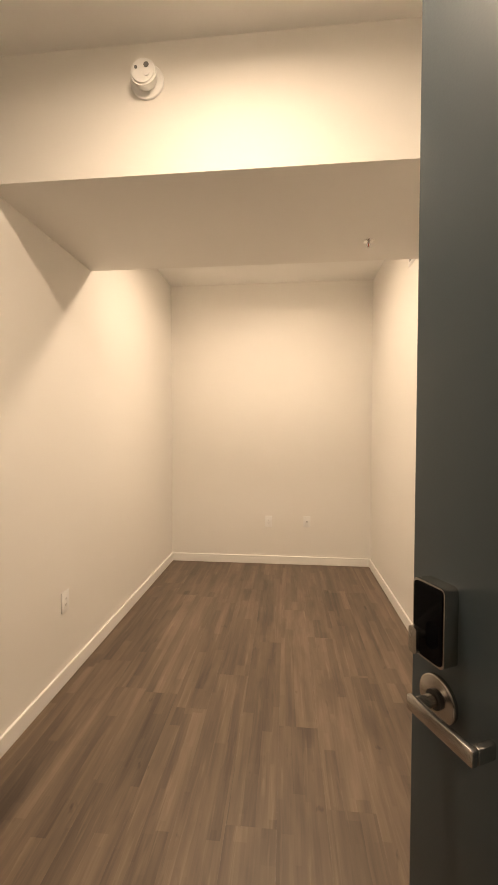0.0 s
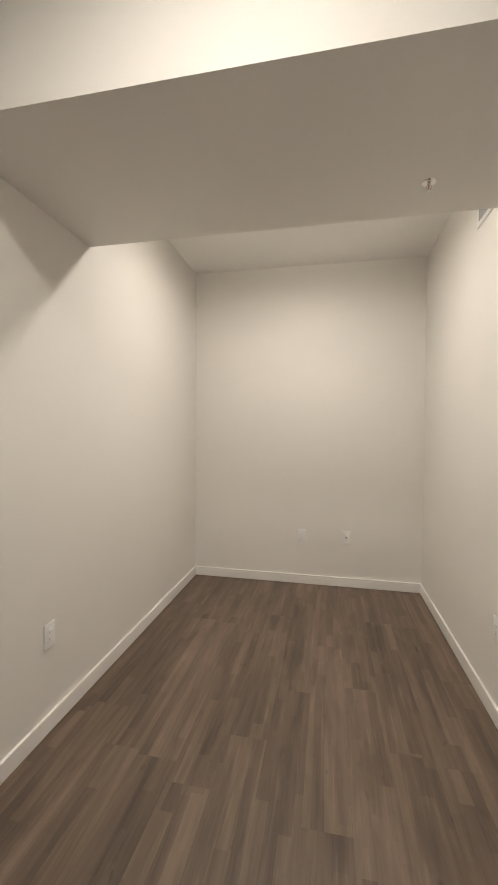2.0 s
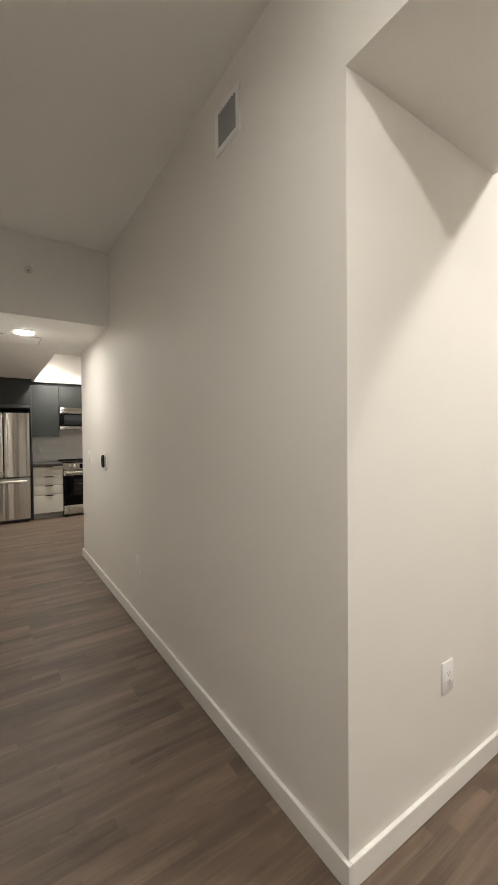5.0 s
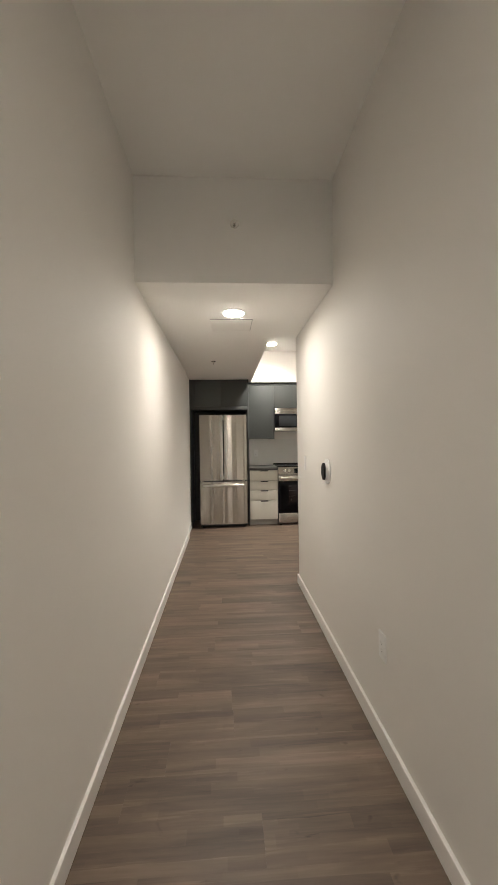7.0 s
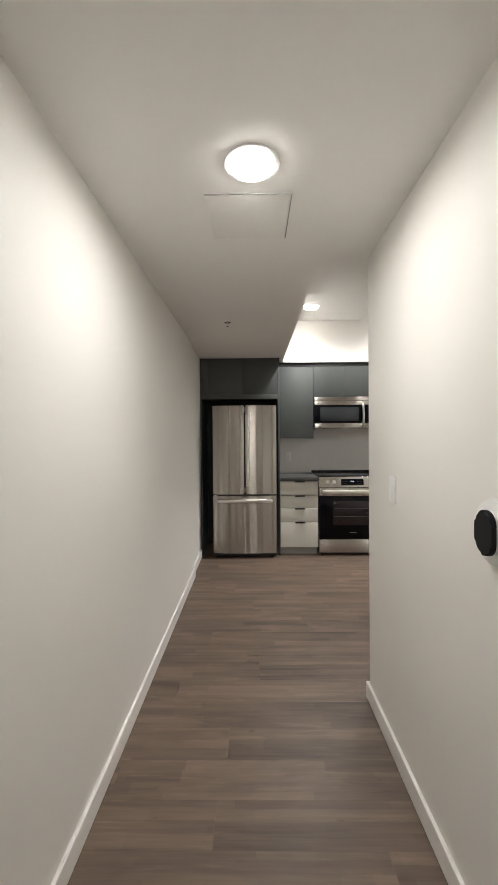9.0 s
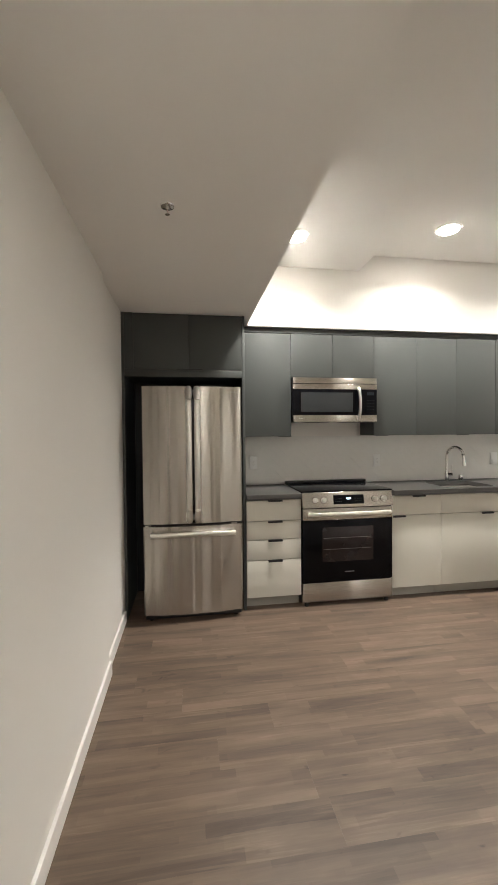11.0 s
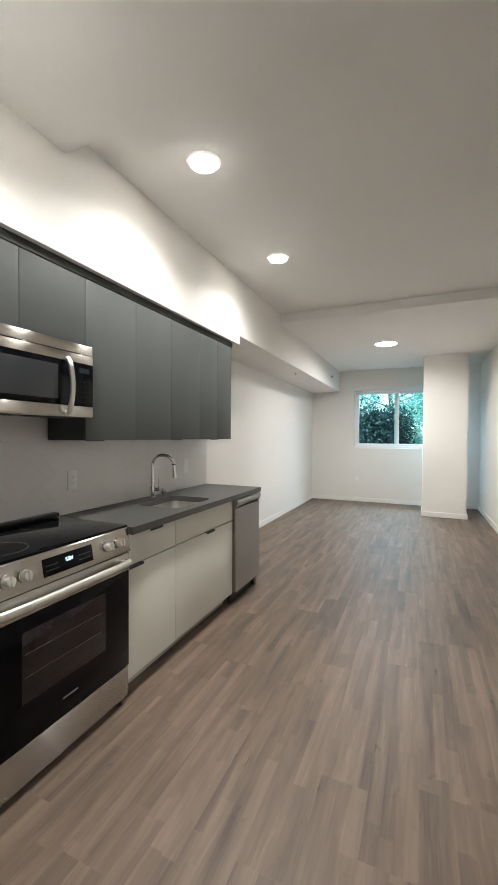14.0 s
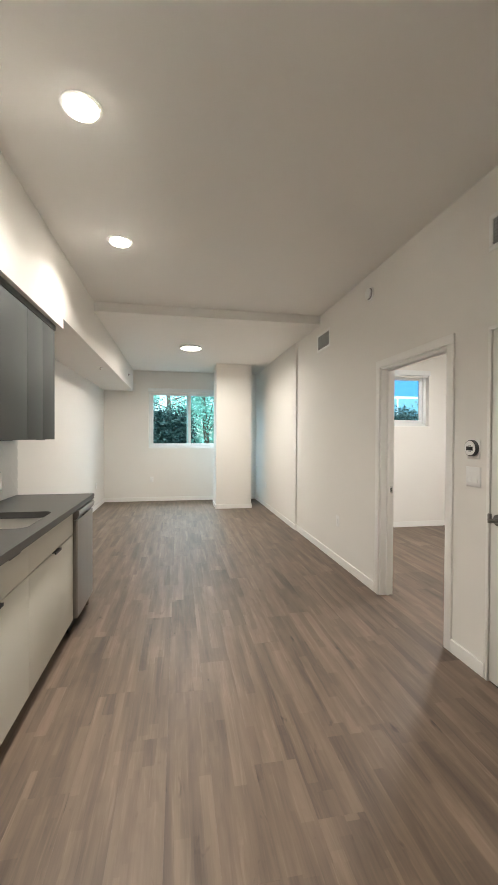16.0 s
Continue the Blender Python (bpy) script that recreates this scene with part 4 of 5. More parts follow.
    part("door_band", boxm(xf - 0.030, xf + 0.008, y0 + 0.002, y1 - 0.002, 0.6915, 0.784, bevel=0.004), STEEL, door, "stainless band behind the handle")
    part("oven_window", boxm(xf + 0.0055, xf + 0.0068, 1.665, 2.095, 0.355, 0.632, bevel=0.0005), OVENGLASS, door, "dark tinted oven window")
    for z in (0.455, 0.545):
        part("oven_rack", boxm(xf + 0.0066, xf + 0.0072, 1.675, 2.070, z - 0.0010, z + 0.0010), mat_rack, door)
    part("badge", boxm(xf + 0.0058, xf + 0.0066, 1.852, 1.928, 0.266, 0.273), VENTDARK, door)
    pts = [(xf + 0.050 - 0.012 * abs(2 * k / 16 - 1) ** 6, y0 + 0.035 + (y1 - y0 - 0.07) * k / 16, 0.744) for k in range(17)]
    bm = tube(pts, 0.0135, seg=14)
    for v in bm.verts:
        v.co.z = 0.744 + (v.co.z - 0.744) * 1.3
    h = part("handle", bm, STEEL_BRIGHT, door, "satin steel bar handle")
    for y in (y0 + 0.055, y1 - 0.055):
        part("handle_mount", boxm(xf + 0.006, xf + 0.045, y - 0.012, y + 0.012, 0.732, 0.756, bevel=0.003), STEEL_BRIGHT, h)
    part("storage_drawer", boxm(xf - 0.030, xf + 0.002, y0 + 0.002, y1 - 0.002, 0.038, 0.190, bevel=0.003), STEEL, r, "stainless storage drawer")
    for y in (y0 + 0.04, y1 - 0.04):
        part("foot", cylm((xf - 0.03, y, 0.013), "z", 0.018, 0.026, seg=14), BLACK, r)
        part("foot", cylm((-8.33, y, 0.013), "z", 0.018, 0.026, seg=14), BLACK, r)
    return r


DIGIT = glow("clock_digit", (0.6, 0.82, 1.0), 2.5)
OVENGLASS = mat("tinted_oven_glass", (0.016, 0.011, 0.012), 0.10, vary=0.15, vary_scale=8)
mat_rack = mat("oven_rack_wire", (0.20, 0.19, 0.18), 0.4, metal=0.8)
kitchen_range()


# ---- microwave ----
mat_key = mat("faint_key_print", (0.010, 0.010, 0.011), 0.3)


def microwave():
    m = thing("microwave", "over-the-range stainless microwave with black glass door", "microwave", at=(-8.2, 1.87, 1.488))
    y0, y1, xf, z0, z1 = 1.493, 2.238, -8.060, 1.488, 1.864
    part("body", boxm(KWALL + 0.012, xf - 0.034, y0 + 0.002, y1 - 0.002, z0 + 0.012, z1 - 0.001, bevel=0.003), BLACK, m, "black enamel case")
    part("top_grille", boxm(xf - 0.032, xf, y0, y1, 1.812, z1 - 0.001, bevel=0.004), STEEL, m, "stainless top vent strip")
    door = part("door", boxm(xf - 0.032, xf + 0.001, y0, 2.108, 1.547, 1.763, bevel=0.002), GLASSBLACK, m, "black glass door")
    part("door_rail_top", boxm(xf - 0.032, xf + 0.002, y0, y1, 1.7645, 1.8095, bevel=0.003), STEEL, door)
    part("door_rail_bottom", boxm(xf - 0.032, xf + 0.002, y0, y1, z0, 1.5455, bevel=0.003), STEEL, door)
    part("window", boxm(xf + 0.0006, xf + 0.0020, 1.560, 2.020, 1.572, 1.738, bevel=0.0005), MWGLASS, door, "grey mesh-screened window")
    pts = [(xf + 0.012 + 0.030 * math.sin(math.pi * k / 12) ** 0.6, 2.066 + 0.004 * math.sin(math.pi * k / 12), 1.500 + 0.278 * k / 12) for k in range(13)]
    bm = tube(pts, 0.0125, seg=12)
    h = part("handle", bm, STEEL_BRIGHT, door, "bowed satin steel handle")
    for z in (1.508, 1.770):
        part("handle_mount", cylm((xf + 0.010, 2.066, z), "x", 0.011, 0.018, seg=12), STEEL_BRIGHT, h)
    cp = part("control_panel", boxm(xf - 0.032, xf + 0.001, 2.1095, y1, 1.547, 1.763, bevel=0.002), GLASSBLACK, m, "black glass keypad")
    for i in range(5):
        for j in range(3):
            part("key_mark", boxm(xf + 0.0009, xf + 0.0014, 2.150 + j * 0.025, 2.160 + j * 0.025, 1.565 + i * 0.026, 1.5675 + i * 0.026), mat_key, cp)
    part("clock", boxm(xf + 0.0009, xf + 0.0013, 2.148, 2.212, 1.715, 1.742), mat("dim_display", (0.02, 0.025, 0.03), 0.1), cp)
    part("badge", cylm((xf + 0.003, 1.546, 1.518), "x", 0.007, 0.002, seg=16), CHROME, m, "small round metal badge")
    part("badge_mark", boxm(xf + 0.002, xf + 0.0035, 1.556, 1.574, 1.514, 1.522), CHROME, m)
    part("underside", boxm(-8.36, xf - 0.06, y0 + 0.03, y1 - 0.03, z0 + 0.004, z0 + 0.012), VENTDARK, m, "grey filter underside")
    part("filter", boxm(-8.20, xf - 0.05, 1.60, 1.82, z0 - 0.004, z0 + 0.0035, bevel=0.001), BLACK, m)
    part("filter", boxm(-8.20, xf - 0.05, 1.92, 2.14, z0 - 0.004, z0 + 0.0035, bevel=0.001), BLACK, m)
    return m


MWGLASS = mat("screened_glass", (0.030, 0.032, 0.034), 0.12, vary=0.05)
microwave().location.z -= 0.011

# ---- worktop, sink and tap ----
SX0, SX1, SY0, SY1 = -8.255, -7.905, 2.800, 3.270


def loop_xy(x0, x1, y0, y1, r, n=6):
    return [(x, y) for x, y in round_rect(x1 - x0, y1 - y0, r, n, (x0 + x1) / 2, (y0 + y1) / 2)]


def slab_with_hole(x0, x1, y0, y1, z0, z1, hole):
    """A slab with a hole, bridged corner by corner."""
    bm = bmesh.new()
    cx, cy = (x0 + x1) / 2, sum(p[1] for p in hole) / len(hole)
    outer = []
    hx, hy = sum(p[0] for p in hole) / len(hole), cy
    for (px, py) in hole:
        dx, dy = px - hx, py - hy
        s = min(((x1 - hx) / dx if dx > 1e-9 else (x0 - hx) / dx if dx < -1e-9 else 1e9), ((y1 - hy) / dy if dy > 1e-9 else (y0 - hy) / dy if dy < -1e-9 else 1e9))
        outer.append((hx + dx * s, hy + dy * s))
    for c in ((x0, y0), (x1, y0), (x1, y1), (x0, y1)):
        k = min(range(len(outer)), key=lambda i: (outer[i][0] - c[0]) ** 2 + (outer[i][1] - c[1]) ** 2)
        outer[k] = c
    n = len(hole)
    V = {}
    for nm, pts, z in (("ot", outer, z1), ("it", hole, z1), ("ob", outer, z0), ("ib", hole, z0)):
        V[nm] = [bm.verts.new((x, y, z)) for x, y in pts]
    for k in range(n):
        j = (k + 1) % n
        bm.faces.new((V["ot"][k], V["ot"][j], V["it"][j], V["it"][k]))
        bm.faces.new((V["ob"][k], V["ib"][k], V["ib"][j], V["ob"][j]))
        bm.faces.new((V["ot"][k], V["ob"][k], V["ob"][j], V["ot"][j]))
        bm.faces.new((V["it"][k], V["it"][j], V["ib"][j], V["ib"][k]))
    return bm


wt = thing("worktop", "grey quartz kitchen worktop with a sink cut-out", "worktop", at=(-8.1, 2.6, 0.87))
CB = KWALL + 0.0005
part("slab", slab_with_hole(CB, CTF, 2.272, 4.050, 0.8705, 0.910, loop_xy(SX0, SX1, SY0, SY1, 0.055)), QUARTZ, wt)
wt2 = thing("worktop", "short grey quartz worktop beside the refrigerator", "worktop", at=(-8.1, 1.28, 0.87))
part("slab", boxm(CB, CTF, 1.0595, 1.4935, 0.8705, 0.910, bevel=0.0015), QUARTZ, wt2)


def sink():
    s = thing("kitchen_sink", "undermount stainless steel sink bowl in the worktop", "sink", at=(-8.08, 3.03, 0.72))
    bm = bmesh.new()
    rings = []
    for inset, z, r in ((-0.012, 0.8695, 0.060), (0.0, 0.8690, 0.055), (0.004, 0.80, 0.055), (0.010, 0.715, 0.055), (0.030, 0.692, 0.050), (0.12, 0.690, 0.035)):
        rings.append([bm.verts.new((x, y, z)) for x, y in loop_xy(SX0 + inset, SX1 - inset, SY0 + inset, SY1 - inset, r)])
    for a, b in zip(rings, rings[1:]):
        for k in range(len(a)):
            bm.faces.new((a[k], a[(k + 1) % len(a)], b[(k + 1) % len(a)], b[k]))
    bm.faces.new(rings[-1])
    part("bowl", bm, SINKSTEEL, s)
    part("drain", cylm((-8.10, 3.03, 0.693), "z", 0.042, 0.005, bevel=0.0015, seg=28), CHROME, s, "chrome drain")
    return s


SINKSTEEL = mat("sink_steel", (0.70, 0.68, 0.65), 0.34, metal=1.0, vary=0.01, bump_scale=20, rvar=0.0)
sink()


def faucet():
    f = thing("kitchen_faucet", "chrome gooseneck pull-down kitchen faucet", "faucet", at=(-8.335, 3.10, 0.91))
    bx, by = -8.335, 3.10
    ux, uy = 0.93, 0.37
    part("base", cylm((bx, by, 0.915), "z", 0.026, 0.010, bevel=0.002, seg=28), CHROME, f)
    part("body", cylm((bx, by, 0.960), "z", 0.021, 0.080, r2=0.019, seg=28), CHROME, f)
    pts = [(bx, by, 1.0), (bx, by, 1.10), (bx, by, 1.155)]
    R = 0.082
    for k in range(1, 13):
        a = math.pi - math.pi * k / 12 * 0.97
        d = R + R * math.cos(a)
        pts.append((bx + ux * d, by + uy * d, 1.155 + R * math.sin(a)))
    part("spout", tube(pts, 0.0125, seg=16), CHROME, f)
    e = Vector(pts[-1])
    part("spray_head", tube([e + Vector((0, 0, 0.004)), e + Vector((ux * 0.004, uy * 0.004, -0.045)), e + Vector((ux * 0.008, uy * 0.008, -0.100))], [0.0145, 0.0155, 0.0165], seg=16), CHROME, f)
    part("spray_joint", tube([e + Vector((0, 0, 0.008)), e + Vector((0, 0, 0.0))], 0.0150, seg=16), BLACK, f)
    hb = part("handle_stub", tube([(bx, by, 0.975), (bx + 0.045, by + 0.028, 0.975)], 0.0135, seg=14), CHROME, f)
    part("handle_lever", tube([(bx + 0.040, by + 0.025, 0.985), (bx + 0.042, by + 0.026, 1.06)], [0.005, 0.004], seg=10), CHROME, hb)
    return f


faucet()
ag = thing("air_gap", "small chrome air gap cap beside the faucet", "tap fitting", at=(-8.345, 3.255, 0.91))
part("cap", cylm((-8.345, 3.255, 0.939), "z", 0.0215, 0.045, bevel=0.004, seg=24), CHROME, ag)
part("flange", cylm((-8.345, 3.255, 0.913), "z", 0.026, 0.006, bevel=0.001, seg=24), CHROME, ag)


def dishwasher():
    d = thing("dishwasher", "narrow stainless dishwasher under the worktop end", "dishwasher", at=(-8.1, 3.78, 0))
    y0, y1, xf = 3.532, 4.032, -7.828
    part("body", boxm(-8.38, xf - 0.045, y0 + 0.006, y1 - 0.006, 0.10, 0.866), mat("dishwasher_case", (0.22, 0.22, 0.22), 0.5), d, "grey case")
    door = part("door", steel_panel(y0, y1, 0.105, 0.792, xf - 0.042, xf, 0.003, r=0.008, wave=0.12), DULLSTEEL, d, "brushed stainless door")
    bm = bmesh.new()
    prof = [(xf - 0.042, 0.7945), (xf - 0.012, 0.7945), (xf - 0.002, 0.806), (xf + 0.010, 0.822), (xf + 0.014, 0.845), (xf + 0.008, 0.860), (xf - 0.042, 0.862)]
    lo = [bm.verts.new((x, y0, z)) for x, z in prof]
    hi = [bm.verts.new((x, y1, z)) for x, z in prof]
    bm.faces.new(lo)
    bm.faces.new(hi[::-1])
    for k in range(len(prof)):
        bm.faces.new((lo[k], lo[(k + 1) % len(prof)], hi[(k + 1) % len(prof)], hi[k]))
    hnd = part("pocket_handle", bm, DULLSTEEL, d, "rolled stainless pocket handle")
    part("grip_slot", boxm(xf - 0.010, xf + 0.002, 3.72, 3.86, 0.7955, 0.801), BLACK, hnd)
    part("kick_plate", boxm(xf - 0.075, xf - 0.060, y0 + 0.004, y1 - 0.04, 0.0, 0.10), BLACK, d, "black toe kick")
    part("leg", boxm(xf - 0.075, xf - 0.030, y1 - 0.036, y1 - 0.006, 0.0, 0.098, bevel=0.003), SATIN, d)
    return d


dishwasher()


# ---- windows ----
def pane_material():
    m = bpy.data.materials.new("window_glass")
    m.use_nodes = True
    b = m.node_tree.nodes["Principled BSDF"]
    b.inputs["Base Color"].default_value = (0.66, 0.91, 0.96, 1)
    b.inputs["Roughness"].default_value = 0.0
    b.inputs["IOR"].default_value = 1.1
    b.inputs["Transmission Weight"].default_value = 1.0
    return m


GLASS = pane_material()
VINYLW = mat("white_vinyl", (0.82, 0.83, 0.82), 0.35, vary=0.02)


def slider_window(name, label, x0, x1, z0, z1, yin, split, blind, lock=False):
    w = tagged(new(name), label, kind="structure")
    yf = yin + 0.075
    fw = 0.045
    for b in ((x0, x1, z0, z0 + fw), (x0, x1, z1 - fw, z1), (x0, x0 + fw, z0 + fw, z1 - fw), (x1 - fw, x1, z0 + fw, z1 - fw)):
        part("window_frame", boxm(b[0], b[1], yf, yf + 0.07, b[2], b[3], bevel=0.003), VINYLW, w)
    for k, (a, b) in enumerate(((x0 + fw, split + 0.045), (split - 0.045, x1 - fw))):
        ys = yf + 0.008 + 0.026 * k
        sw = 0.052
        s = part("sash", boxm(a, b, ys, ys + 0.024, z0 + fw, z0 + fw + sw, bevel=0.002), VINYLW, w)
        for c in ((a, b, z1 - fw - sw, z1 - fw), (a, a + sw, z0 + fw + sw, z1 - fw - sw), (b - sw, b, z0 + fw + sw, z1 - fw - sw)):
            part("sash_rail", boxm(c[0], c[1], ys, ys + 0.024, c[2], c[3], bevel=0.002), VINYLW, s)
        p = part("pane", boxm(a + sw, b - sw, ys + 0.010, ys + 0.013, z0 + fw + sw, z1 - fw - sw), GLASS, s, "clear window pane")
        p.visible_shadow = False
    part("window_sill", boxm(x0 + 0.002, x1 - 0.002, yin - 0.004, yf, z0 - 0.012, z0 + 0.002, bevel=0.002), TRIM, w)
    if blind:
        bl = thing("roller_blind", "white rolled-up window shade in a slim cassette", "blind", at=((x0 + x1) / 2, yin, z1))
        part("cassette", boxm(x0 - 0.012, x1 + 0.012, yin - 0.022, yin + 0.062, z1 - 0.032, z1 + 0.045, bevel=0.006), VINYLW, bl)
        part("hem_bar", boxm(x0 + 0.01, x1 - 0.01, yin + 0.010, yin + 0.030, z1 - 0.062, z1 - 0.036, bevel=0.005), TRIM, bl)
    return w


slider_window("window_1", "white vinyl slider window in the back wall", WX0, WX1, WZ0, WZ1, BACK, -6.905, True)
slider_window("window_2", "white vinyl window high in the bedroom wall", BX0, BX1, BZ0, BZ1, BED_B, (BX0 + BX1) / 2 - 0.1, True)

# ---- outdoors ----
struct("ground", boxm(-400, 400, BACK + 0.2, 800, -0.45, -0.40), mat("dry_lawn", (0.09, 0.10, 0.05), 0.95, bump=0.6, bump_scale=30, vary=0.3, vary_scale=1.5), "lawn outside the windows")


struct("pavement", boxm(-60, 60, 25, 48, -0.402, -0.385), mat("pale_concrete", (0.5, 0.49, 0.46), 0.9, bump=0.3, vary=0.1), "sunlit pale pavement beyond the trees")


def leaf_material(name, c):
    m = mat(name, c, 0.5, vary=0.3, vary_scale=3)
    b = m.node_tree.nodes["Principled BSDF"]
    b.inputs["Transmission Weight"].default_value = 0.0
    return m


LEAF = leaf_material("glossy_leaf", (0.013, 0.036, 0.032))
LEAF2 = leaf_material("pale_leaf", (0.170, 0.400, 0.320))
BARK = mat("bark", (0.10, 0.08, 0.06), 0.9, bump=0.8, bump_scale=25, vary=0.25)


def crown_mesh(rg, n, cx, cy, cz, rx, ry, rz, size):
    """Many small bent leaves in uneven clumps."""
    vs, fs = [], []
    clumps = [(Vector((cx + rg.uniform(-1, 1) * rx * 0.8, cy + rg.uniform(-1, 1) * ry * 0.8, cz + rg.uniform(-1, 1) * rz * 0.9)), rg.uniform(0.25, 0.6)) for _ in range(max(12, n // 70))]
    for _ in range(n):
        c, r = rg.choice(clumps)
        d = Vector((rg.gauss(0, 1), rg.gauss(0, 1), rg.gauss(0, 1))).normalized() * r * rg.random() ** 0.4
        p = c + d
        a = Vector((rg.gauss(0, 1), rg.gauss(0, 1), rg.gauss(-0.3, 0.7))).normalized()
        s = a.orthogonal().normalized()
        s = Matrix.Rotation(rg.uniform(0, 6.28), 3, a) @ s
        L_ = size * rg.uniform(0.6, 1.4)
        w = L_ * 0.28
        nrm = a.cross(s)
        i = len(vs)
        vs += [p, p + a * L_ * 0.5 + s * w, p + a * L_ - nrm * L_ * 0.15, p + a * L_ * 0.5 - s * w]
        fs += [(i, i + 1, i + 2), (i, i + 2, i + 3)]
    me = bpy.data.meshes.new("crown")
    me.from_pydata(vs, [], fs)
    return me


def tree(x, y, h, r, n, material, seed, low=0.4):
    rg = random.Random(seed)
    t = thing("tree", "leafy green tree outside the window", "tree", "trees outside", at=(x, y, -0.40))
    part("trunk", tube([(x, y, -0.42), (x + rg.uniform(-0.1, 0.1), y, h * 0.3), (x + rg.uniform(-0.25, 0.25), y + rg.uniform(-0.2, 0.2), h * 0.62), (x + rg.uniform(-0.3, 0.3), y, h * 0.9)], [0.13, 0.10, 0.07, 0.03], seg=10), BARK, t)
    for k in range(7):
        a = rg.uniform(0, 6.28)
        z0 = h * rg.uniform(0.25, 0.7)
        part("limb", tube([(x, y, z0), (x + 0.4 * r * math.cos(a), y + 0.4 * r * math.sin(a), z0 + 0.3), (x + 0.9 * r * math.cos(a), y + 0.9 * r * math.sin(a), z0 + 0.8)], [0.030, 0.020, 0.008], seg=8), BARK, t)
    me = crown_mesh(rg, n, x, y, low + (h - low) / 2, r, r, (h - low) / 2, 0.085)
    me.materials.append(material)
    c = new("crown", me)
    c.parent = t
    c.matrix_parent_inverse = Matrix.Translation(-Vector(t.location))
    return t


tree(-7.55, 13.4, 2.15, 0.80, 15000, LEAF, 3, low=0.5)
tree(-8.6, 14.2, 1.7, 0.8, 9000, LEAF, 5, low=0.2)
tree(-6.1, 14.6, 5.2, 1.35, 13000, LEAF2, 4, low=0.9)
tree(-7.4, 16.8, 6.0, 2.0, 7500, LEAF2, 7, low=1.6)
tree(-9.8, 16.0, 5.0, 1.9, 8000, LEAF2, 8, low=1.6)
tree(-5.0, 17.5, 5.5, 1.8, 8000, LEAF2, 9, low=0.8)
tree(-0.2, 11.6, 2.1, 0.7, 12000, LEAF, 12, low=0.2)

# neighbouring building seen from the bedroom
BLUE = mat("blue_render", (0.045, 0.16, 0.36), 0.8, bump=0.3, bump_scale=60, vary=0.08)
nb = thing("neighbour_building", "blue rendered building with white-framed windows", "building", at=(1.5, 17.0, -0.4))
NBX0, NBX1, NBY = -4.0, 8.0, 14.5
part("wall", boxm(NBX0, NBX1, NBY, NBY + 5, -0.4, 6.5), BLUE, nb)
part("roof", boxm(NBX0 - 0.3, NBX1 + 0.3, NBY - 0.3, NBY + 5.3, 6.5, 6.75, bevel=0.03), mat("grey_roof", (0.2, 0.2, 0.2), 0.8), nb)
mat_frame = mat("grey_white_frame", (0.42, 0.44, 0.45), 0.5)
mat_pane = mat("pale_reflecting_pane", (0.12, 0.24, 0.30), 0.08, vary=0.2)
for k, wx in enumerate((-2.4, 0.25, 3.0, 5.8)):
    for wz in (1.25, 4.4):
        wn = part("window", boxm(wx, wx + 1.9, NBY - 0.05, NBY + 0.02, wz, wz + 1.75, bevel=0.01), mat_frame, nb)
        for dx in (0.09, 0.99):
            part("pane", boxm(wx + dx, wx + dx + 0.82, NBY - 0.062, NBY - 0.051, wz + 0.09, wz + 1.66), mat_pane, wn)


# ---- backsplash tiles ----
BS = tagged(new("backsplash", mesh_of("backsplash", boxm(KWALL, KWALL + 0.004, 1.060, 4.048, 0.9105, 1.355), GROUT, smooth=False)), "white herringbone tiled backsplash", kind="structure")
TW, TL, TG = 0.060, 0.180, 0.0003


def clip_poly(poly, axis, limit, keep_above):
    out = []
    for i in range(len(poly)):
        a, b = poly[i], poly[(i + 1) % len(poly)]
        ia, ib = ((a[axis] >= limit) == keep_above), ((b[axis] >= limit) == keep_above)
        if ia:
            out.append(a)
        if ia != ib:
            s = (limit - a[axis]) / (b[axis] - a[axis])
            out.append((a[0] + (b[0] - a[0]) * s, a[1] + (b[1] - a[1]) * s))
    return out


whole = {}
C45 = math.sqrt(0.5)


def tile_poly(u0, u1, v0, v1):
    """Corners of a tile turned by 45 degrees: u and v in the laid pattern to y and z on the wall."""
    return [((u - v) * C45, (u + v) * C45) for u, v in ((u0, v0), (u1, v0), (u1, v1), (u0, v1))]


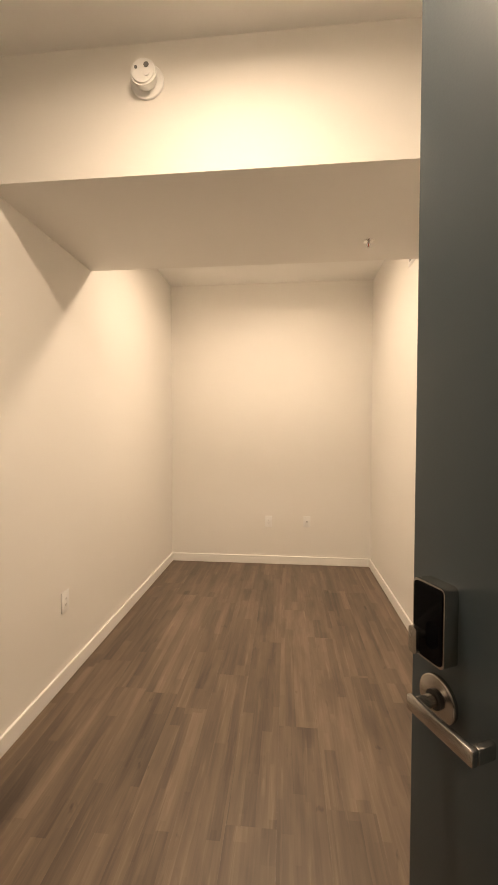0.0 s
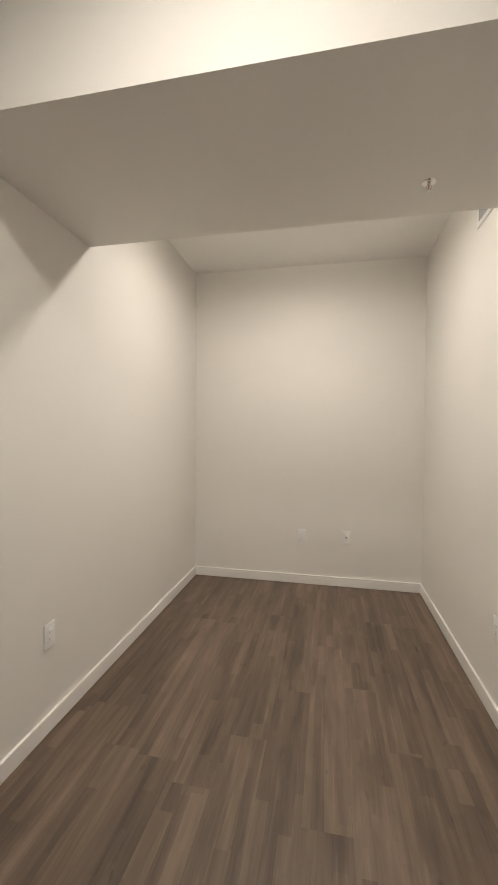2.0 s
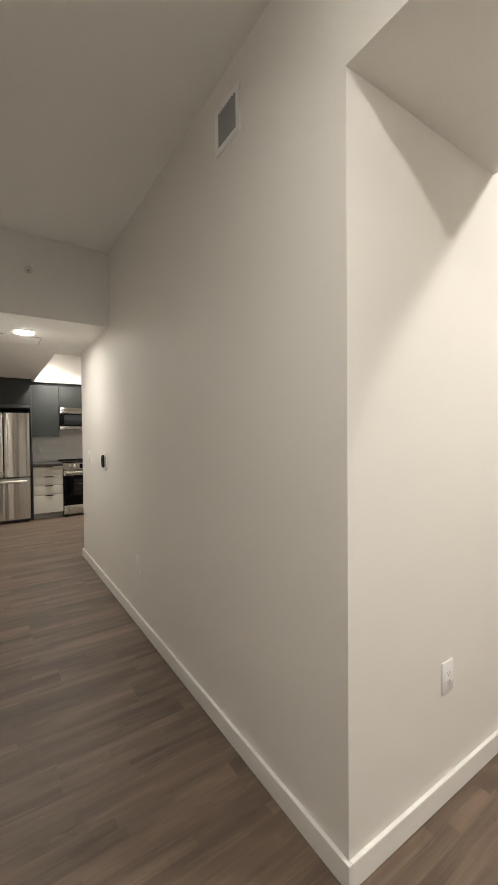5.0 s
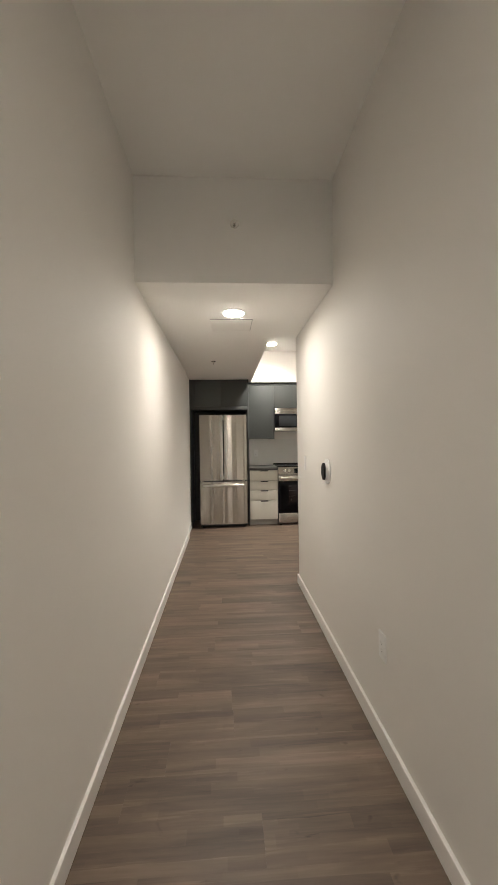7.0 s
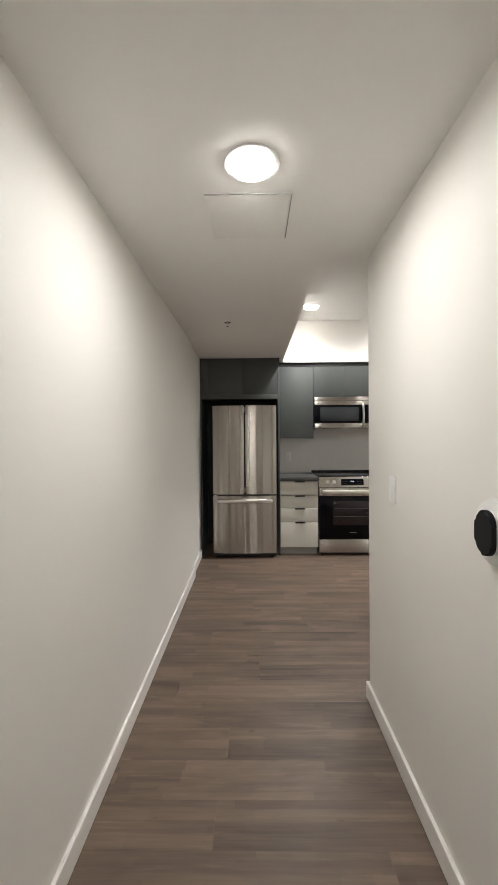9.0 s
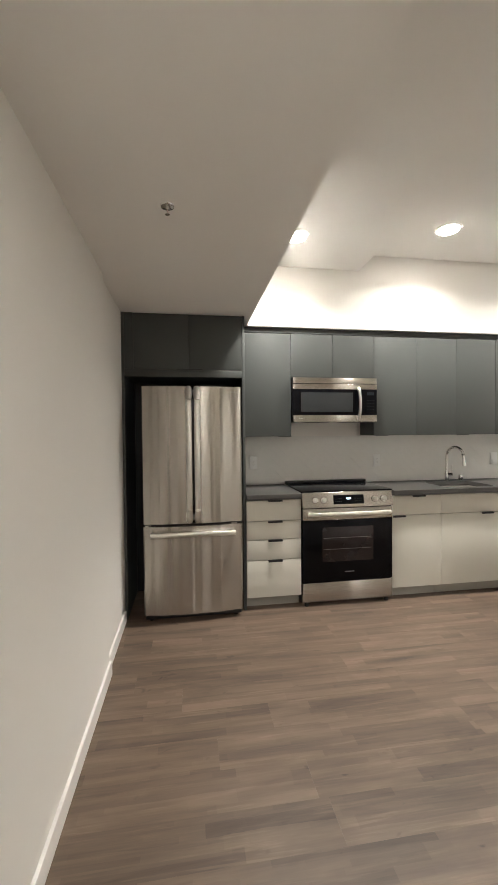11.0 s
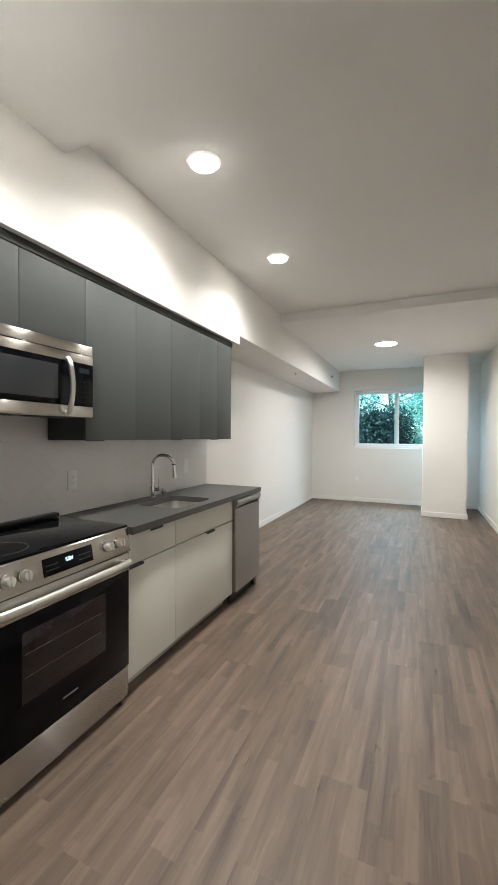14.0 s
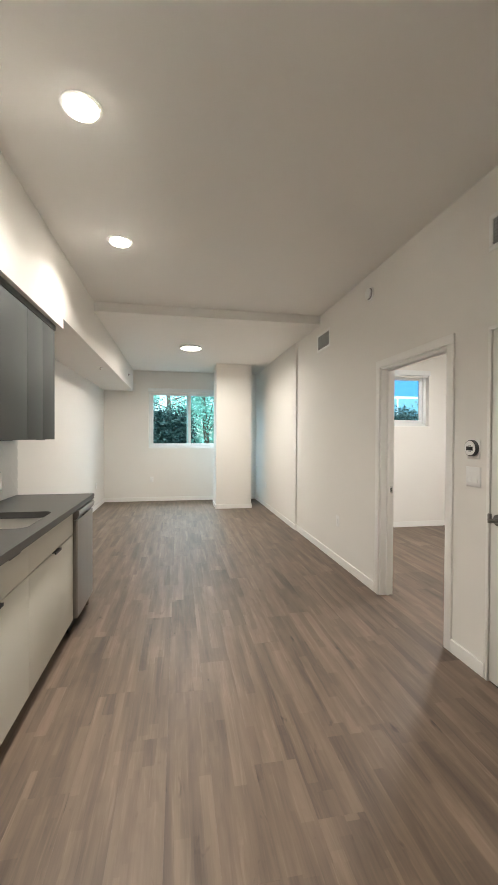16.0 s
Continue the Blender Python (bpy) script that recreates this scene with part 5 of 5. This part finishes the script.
def lay_tile(u, v, across):
    w, h = (TL, TW) if across else (TW, TL)
    p = [(a + 2.55, b + 0.91) for a, b in tile_poly(u + TG / 2, u + w - TG / 2, v + TG / 2, v + h - TG / 2)]
    q = p
    for axis, lim, keep in ((0, 1.061, True), (0, 4.047, False), (1, 0.912, True), (1, 1.354, False)):
        if q:
            q = clip_poly(q, axis, lim, keep)
    if len(q) < 3:
        return
    area = abs(sum(q[i][0] * q[(i + 1) % len(q)][1] - q[(i + 1) % len(q)][0] * q[i][1] for i in range(len(q)))) / 2
    if area < 1.5e-4:
        return
    c = (sum(a for a, _ in p) / 4, sum(b for _, b in p) / 4)
    full = q == p
    if full and across in whole:
        me = whole[across]
    else:
        bm = bmesh.new()
        top = [bm.verts.new((0.0080, a - c[0], b - c[1])) for a, b in q]
        mid = (sum(v_.co.y for v_ in top) / len(top), sum(v_.co.z for v_ in top) / len(top))
        low = [bm.verts.new((0.0077, v_.co.y, v_.co.z)) for v_ in top]
        for v_ in top:
            dy, dz = mid[0] - v_.co.y, mid[1] - v_.co.z
            d = max(1e-6, math.hypot(dy, dz))
            v_.co.y += dy / d * 0.00028
            v_.co.z += dz / d * 0.00028
        bm.faces.new(top)
        for k in range(len(top)):
            j = (k + 1) % len(top)
            bm.faces.new((low[k], low[j], top[j], top[k]))
        bot = [bm.verts.new((0.0038, v_.co.y, v_.co.z)) for v_ in low]
        for k in range(len(top)):
            j = (k + 1) % len(top)
            bm.faces.new((bot[k], bot[j], low[j], low[k]))
        me = mesh_of("tile", bm, TILE, smooth=False)
        if full:
            whole[across] = me
    ob = new("tile", me)
    ob.parent = BS
    ob.location = (KWALL, c[0], c[1])
    ob.rotation_euler = (0, rng_tile.gauss(0, 0.0018), rng_tile.gauss(0, 0.0018))


rng_tile = random.Random(11)
for i in range(-30, 31):
    for j in range(-10, 11):
        # herringbone: each cell steps one tile width along the diagonal
        u = i * TW + j * (TL + TW) * 0 + j * TL
        v = i * TW - j * TL
        if abs((u - v) * C45) > 2.2 or not -0.3 < (u + v) * C45 < 0.8:
            continue
        lay_tile(u, v, True)
        lay_tile(u, v + TW, False)


# ---- floor planks, last ----
FLOOR = bpy.data.objects["floor"]
PW, PL, GAP = 0.182, 1.22, 0.00006
plank_meshes = {}


def plank(x0, x1, y0, y1):
    w, l = round(x1 - x0, 3), round(y1 - y0, 3)
    if w < 0.012 or l < 0.02:
        return
    if (w, l) not in plank_meshes:
        b = boxm(-w / 2 + GAP, w / 2 - GAP, -l / 2 + GAP, l / 2 - GAP, -0.006, 0)
        top = [e for e in b.edges if all(v.co.z > -0.001 for v in e.verts)]
        bmesh.ops.bevel(b, geom=top, offset=0.00015, segments=1, affect="EDGES")
        plank_meshes[(w, l)] = mesh_of("plank", b, VINYL, smooth=False)
    ob = new("plank", plank_meshes[(w, l)])
    ob.location = ((x0 + x1) / 2, (y0 + y1) / 2, 0)
    ob.parent = FLOOR


rng = random.Random(5)
col_offset = [rng.random() * PL for _ in range(80)]
AREAS = ((DEN_L, DEN_R, ENTRY_Y - T, DEN_B), (JOG_X, DEN_L, ENTRY_Y, HALL_N), (RIGHT, DEN_L, HALL_S, HALL_N), (LEFT, RIGHT, HALL_S - 0.02, BACK),
         (RIGHT, BED_R, 2.72, BED_B))
for (ax0, ax1, ay0, ay1) in AREAS:
    if ax1 <= ax0:
        continue
    for i in range(int((ax0 + 9) // PW), int((ax1 + 9) // PW) + 1):
        px0, px1 = max(ax0, i * PW - 9), min(ax1, (i + 1) * PW - 9)
        if px1 - px0 < 0.01:
            continue
        y = -2 + col_offset[i % 80]
        while y < ay1:
            if y + PL > ay0:
                plank(px0, px1, max(y, ay0), min(y + PL, ay1))
            y += PL
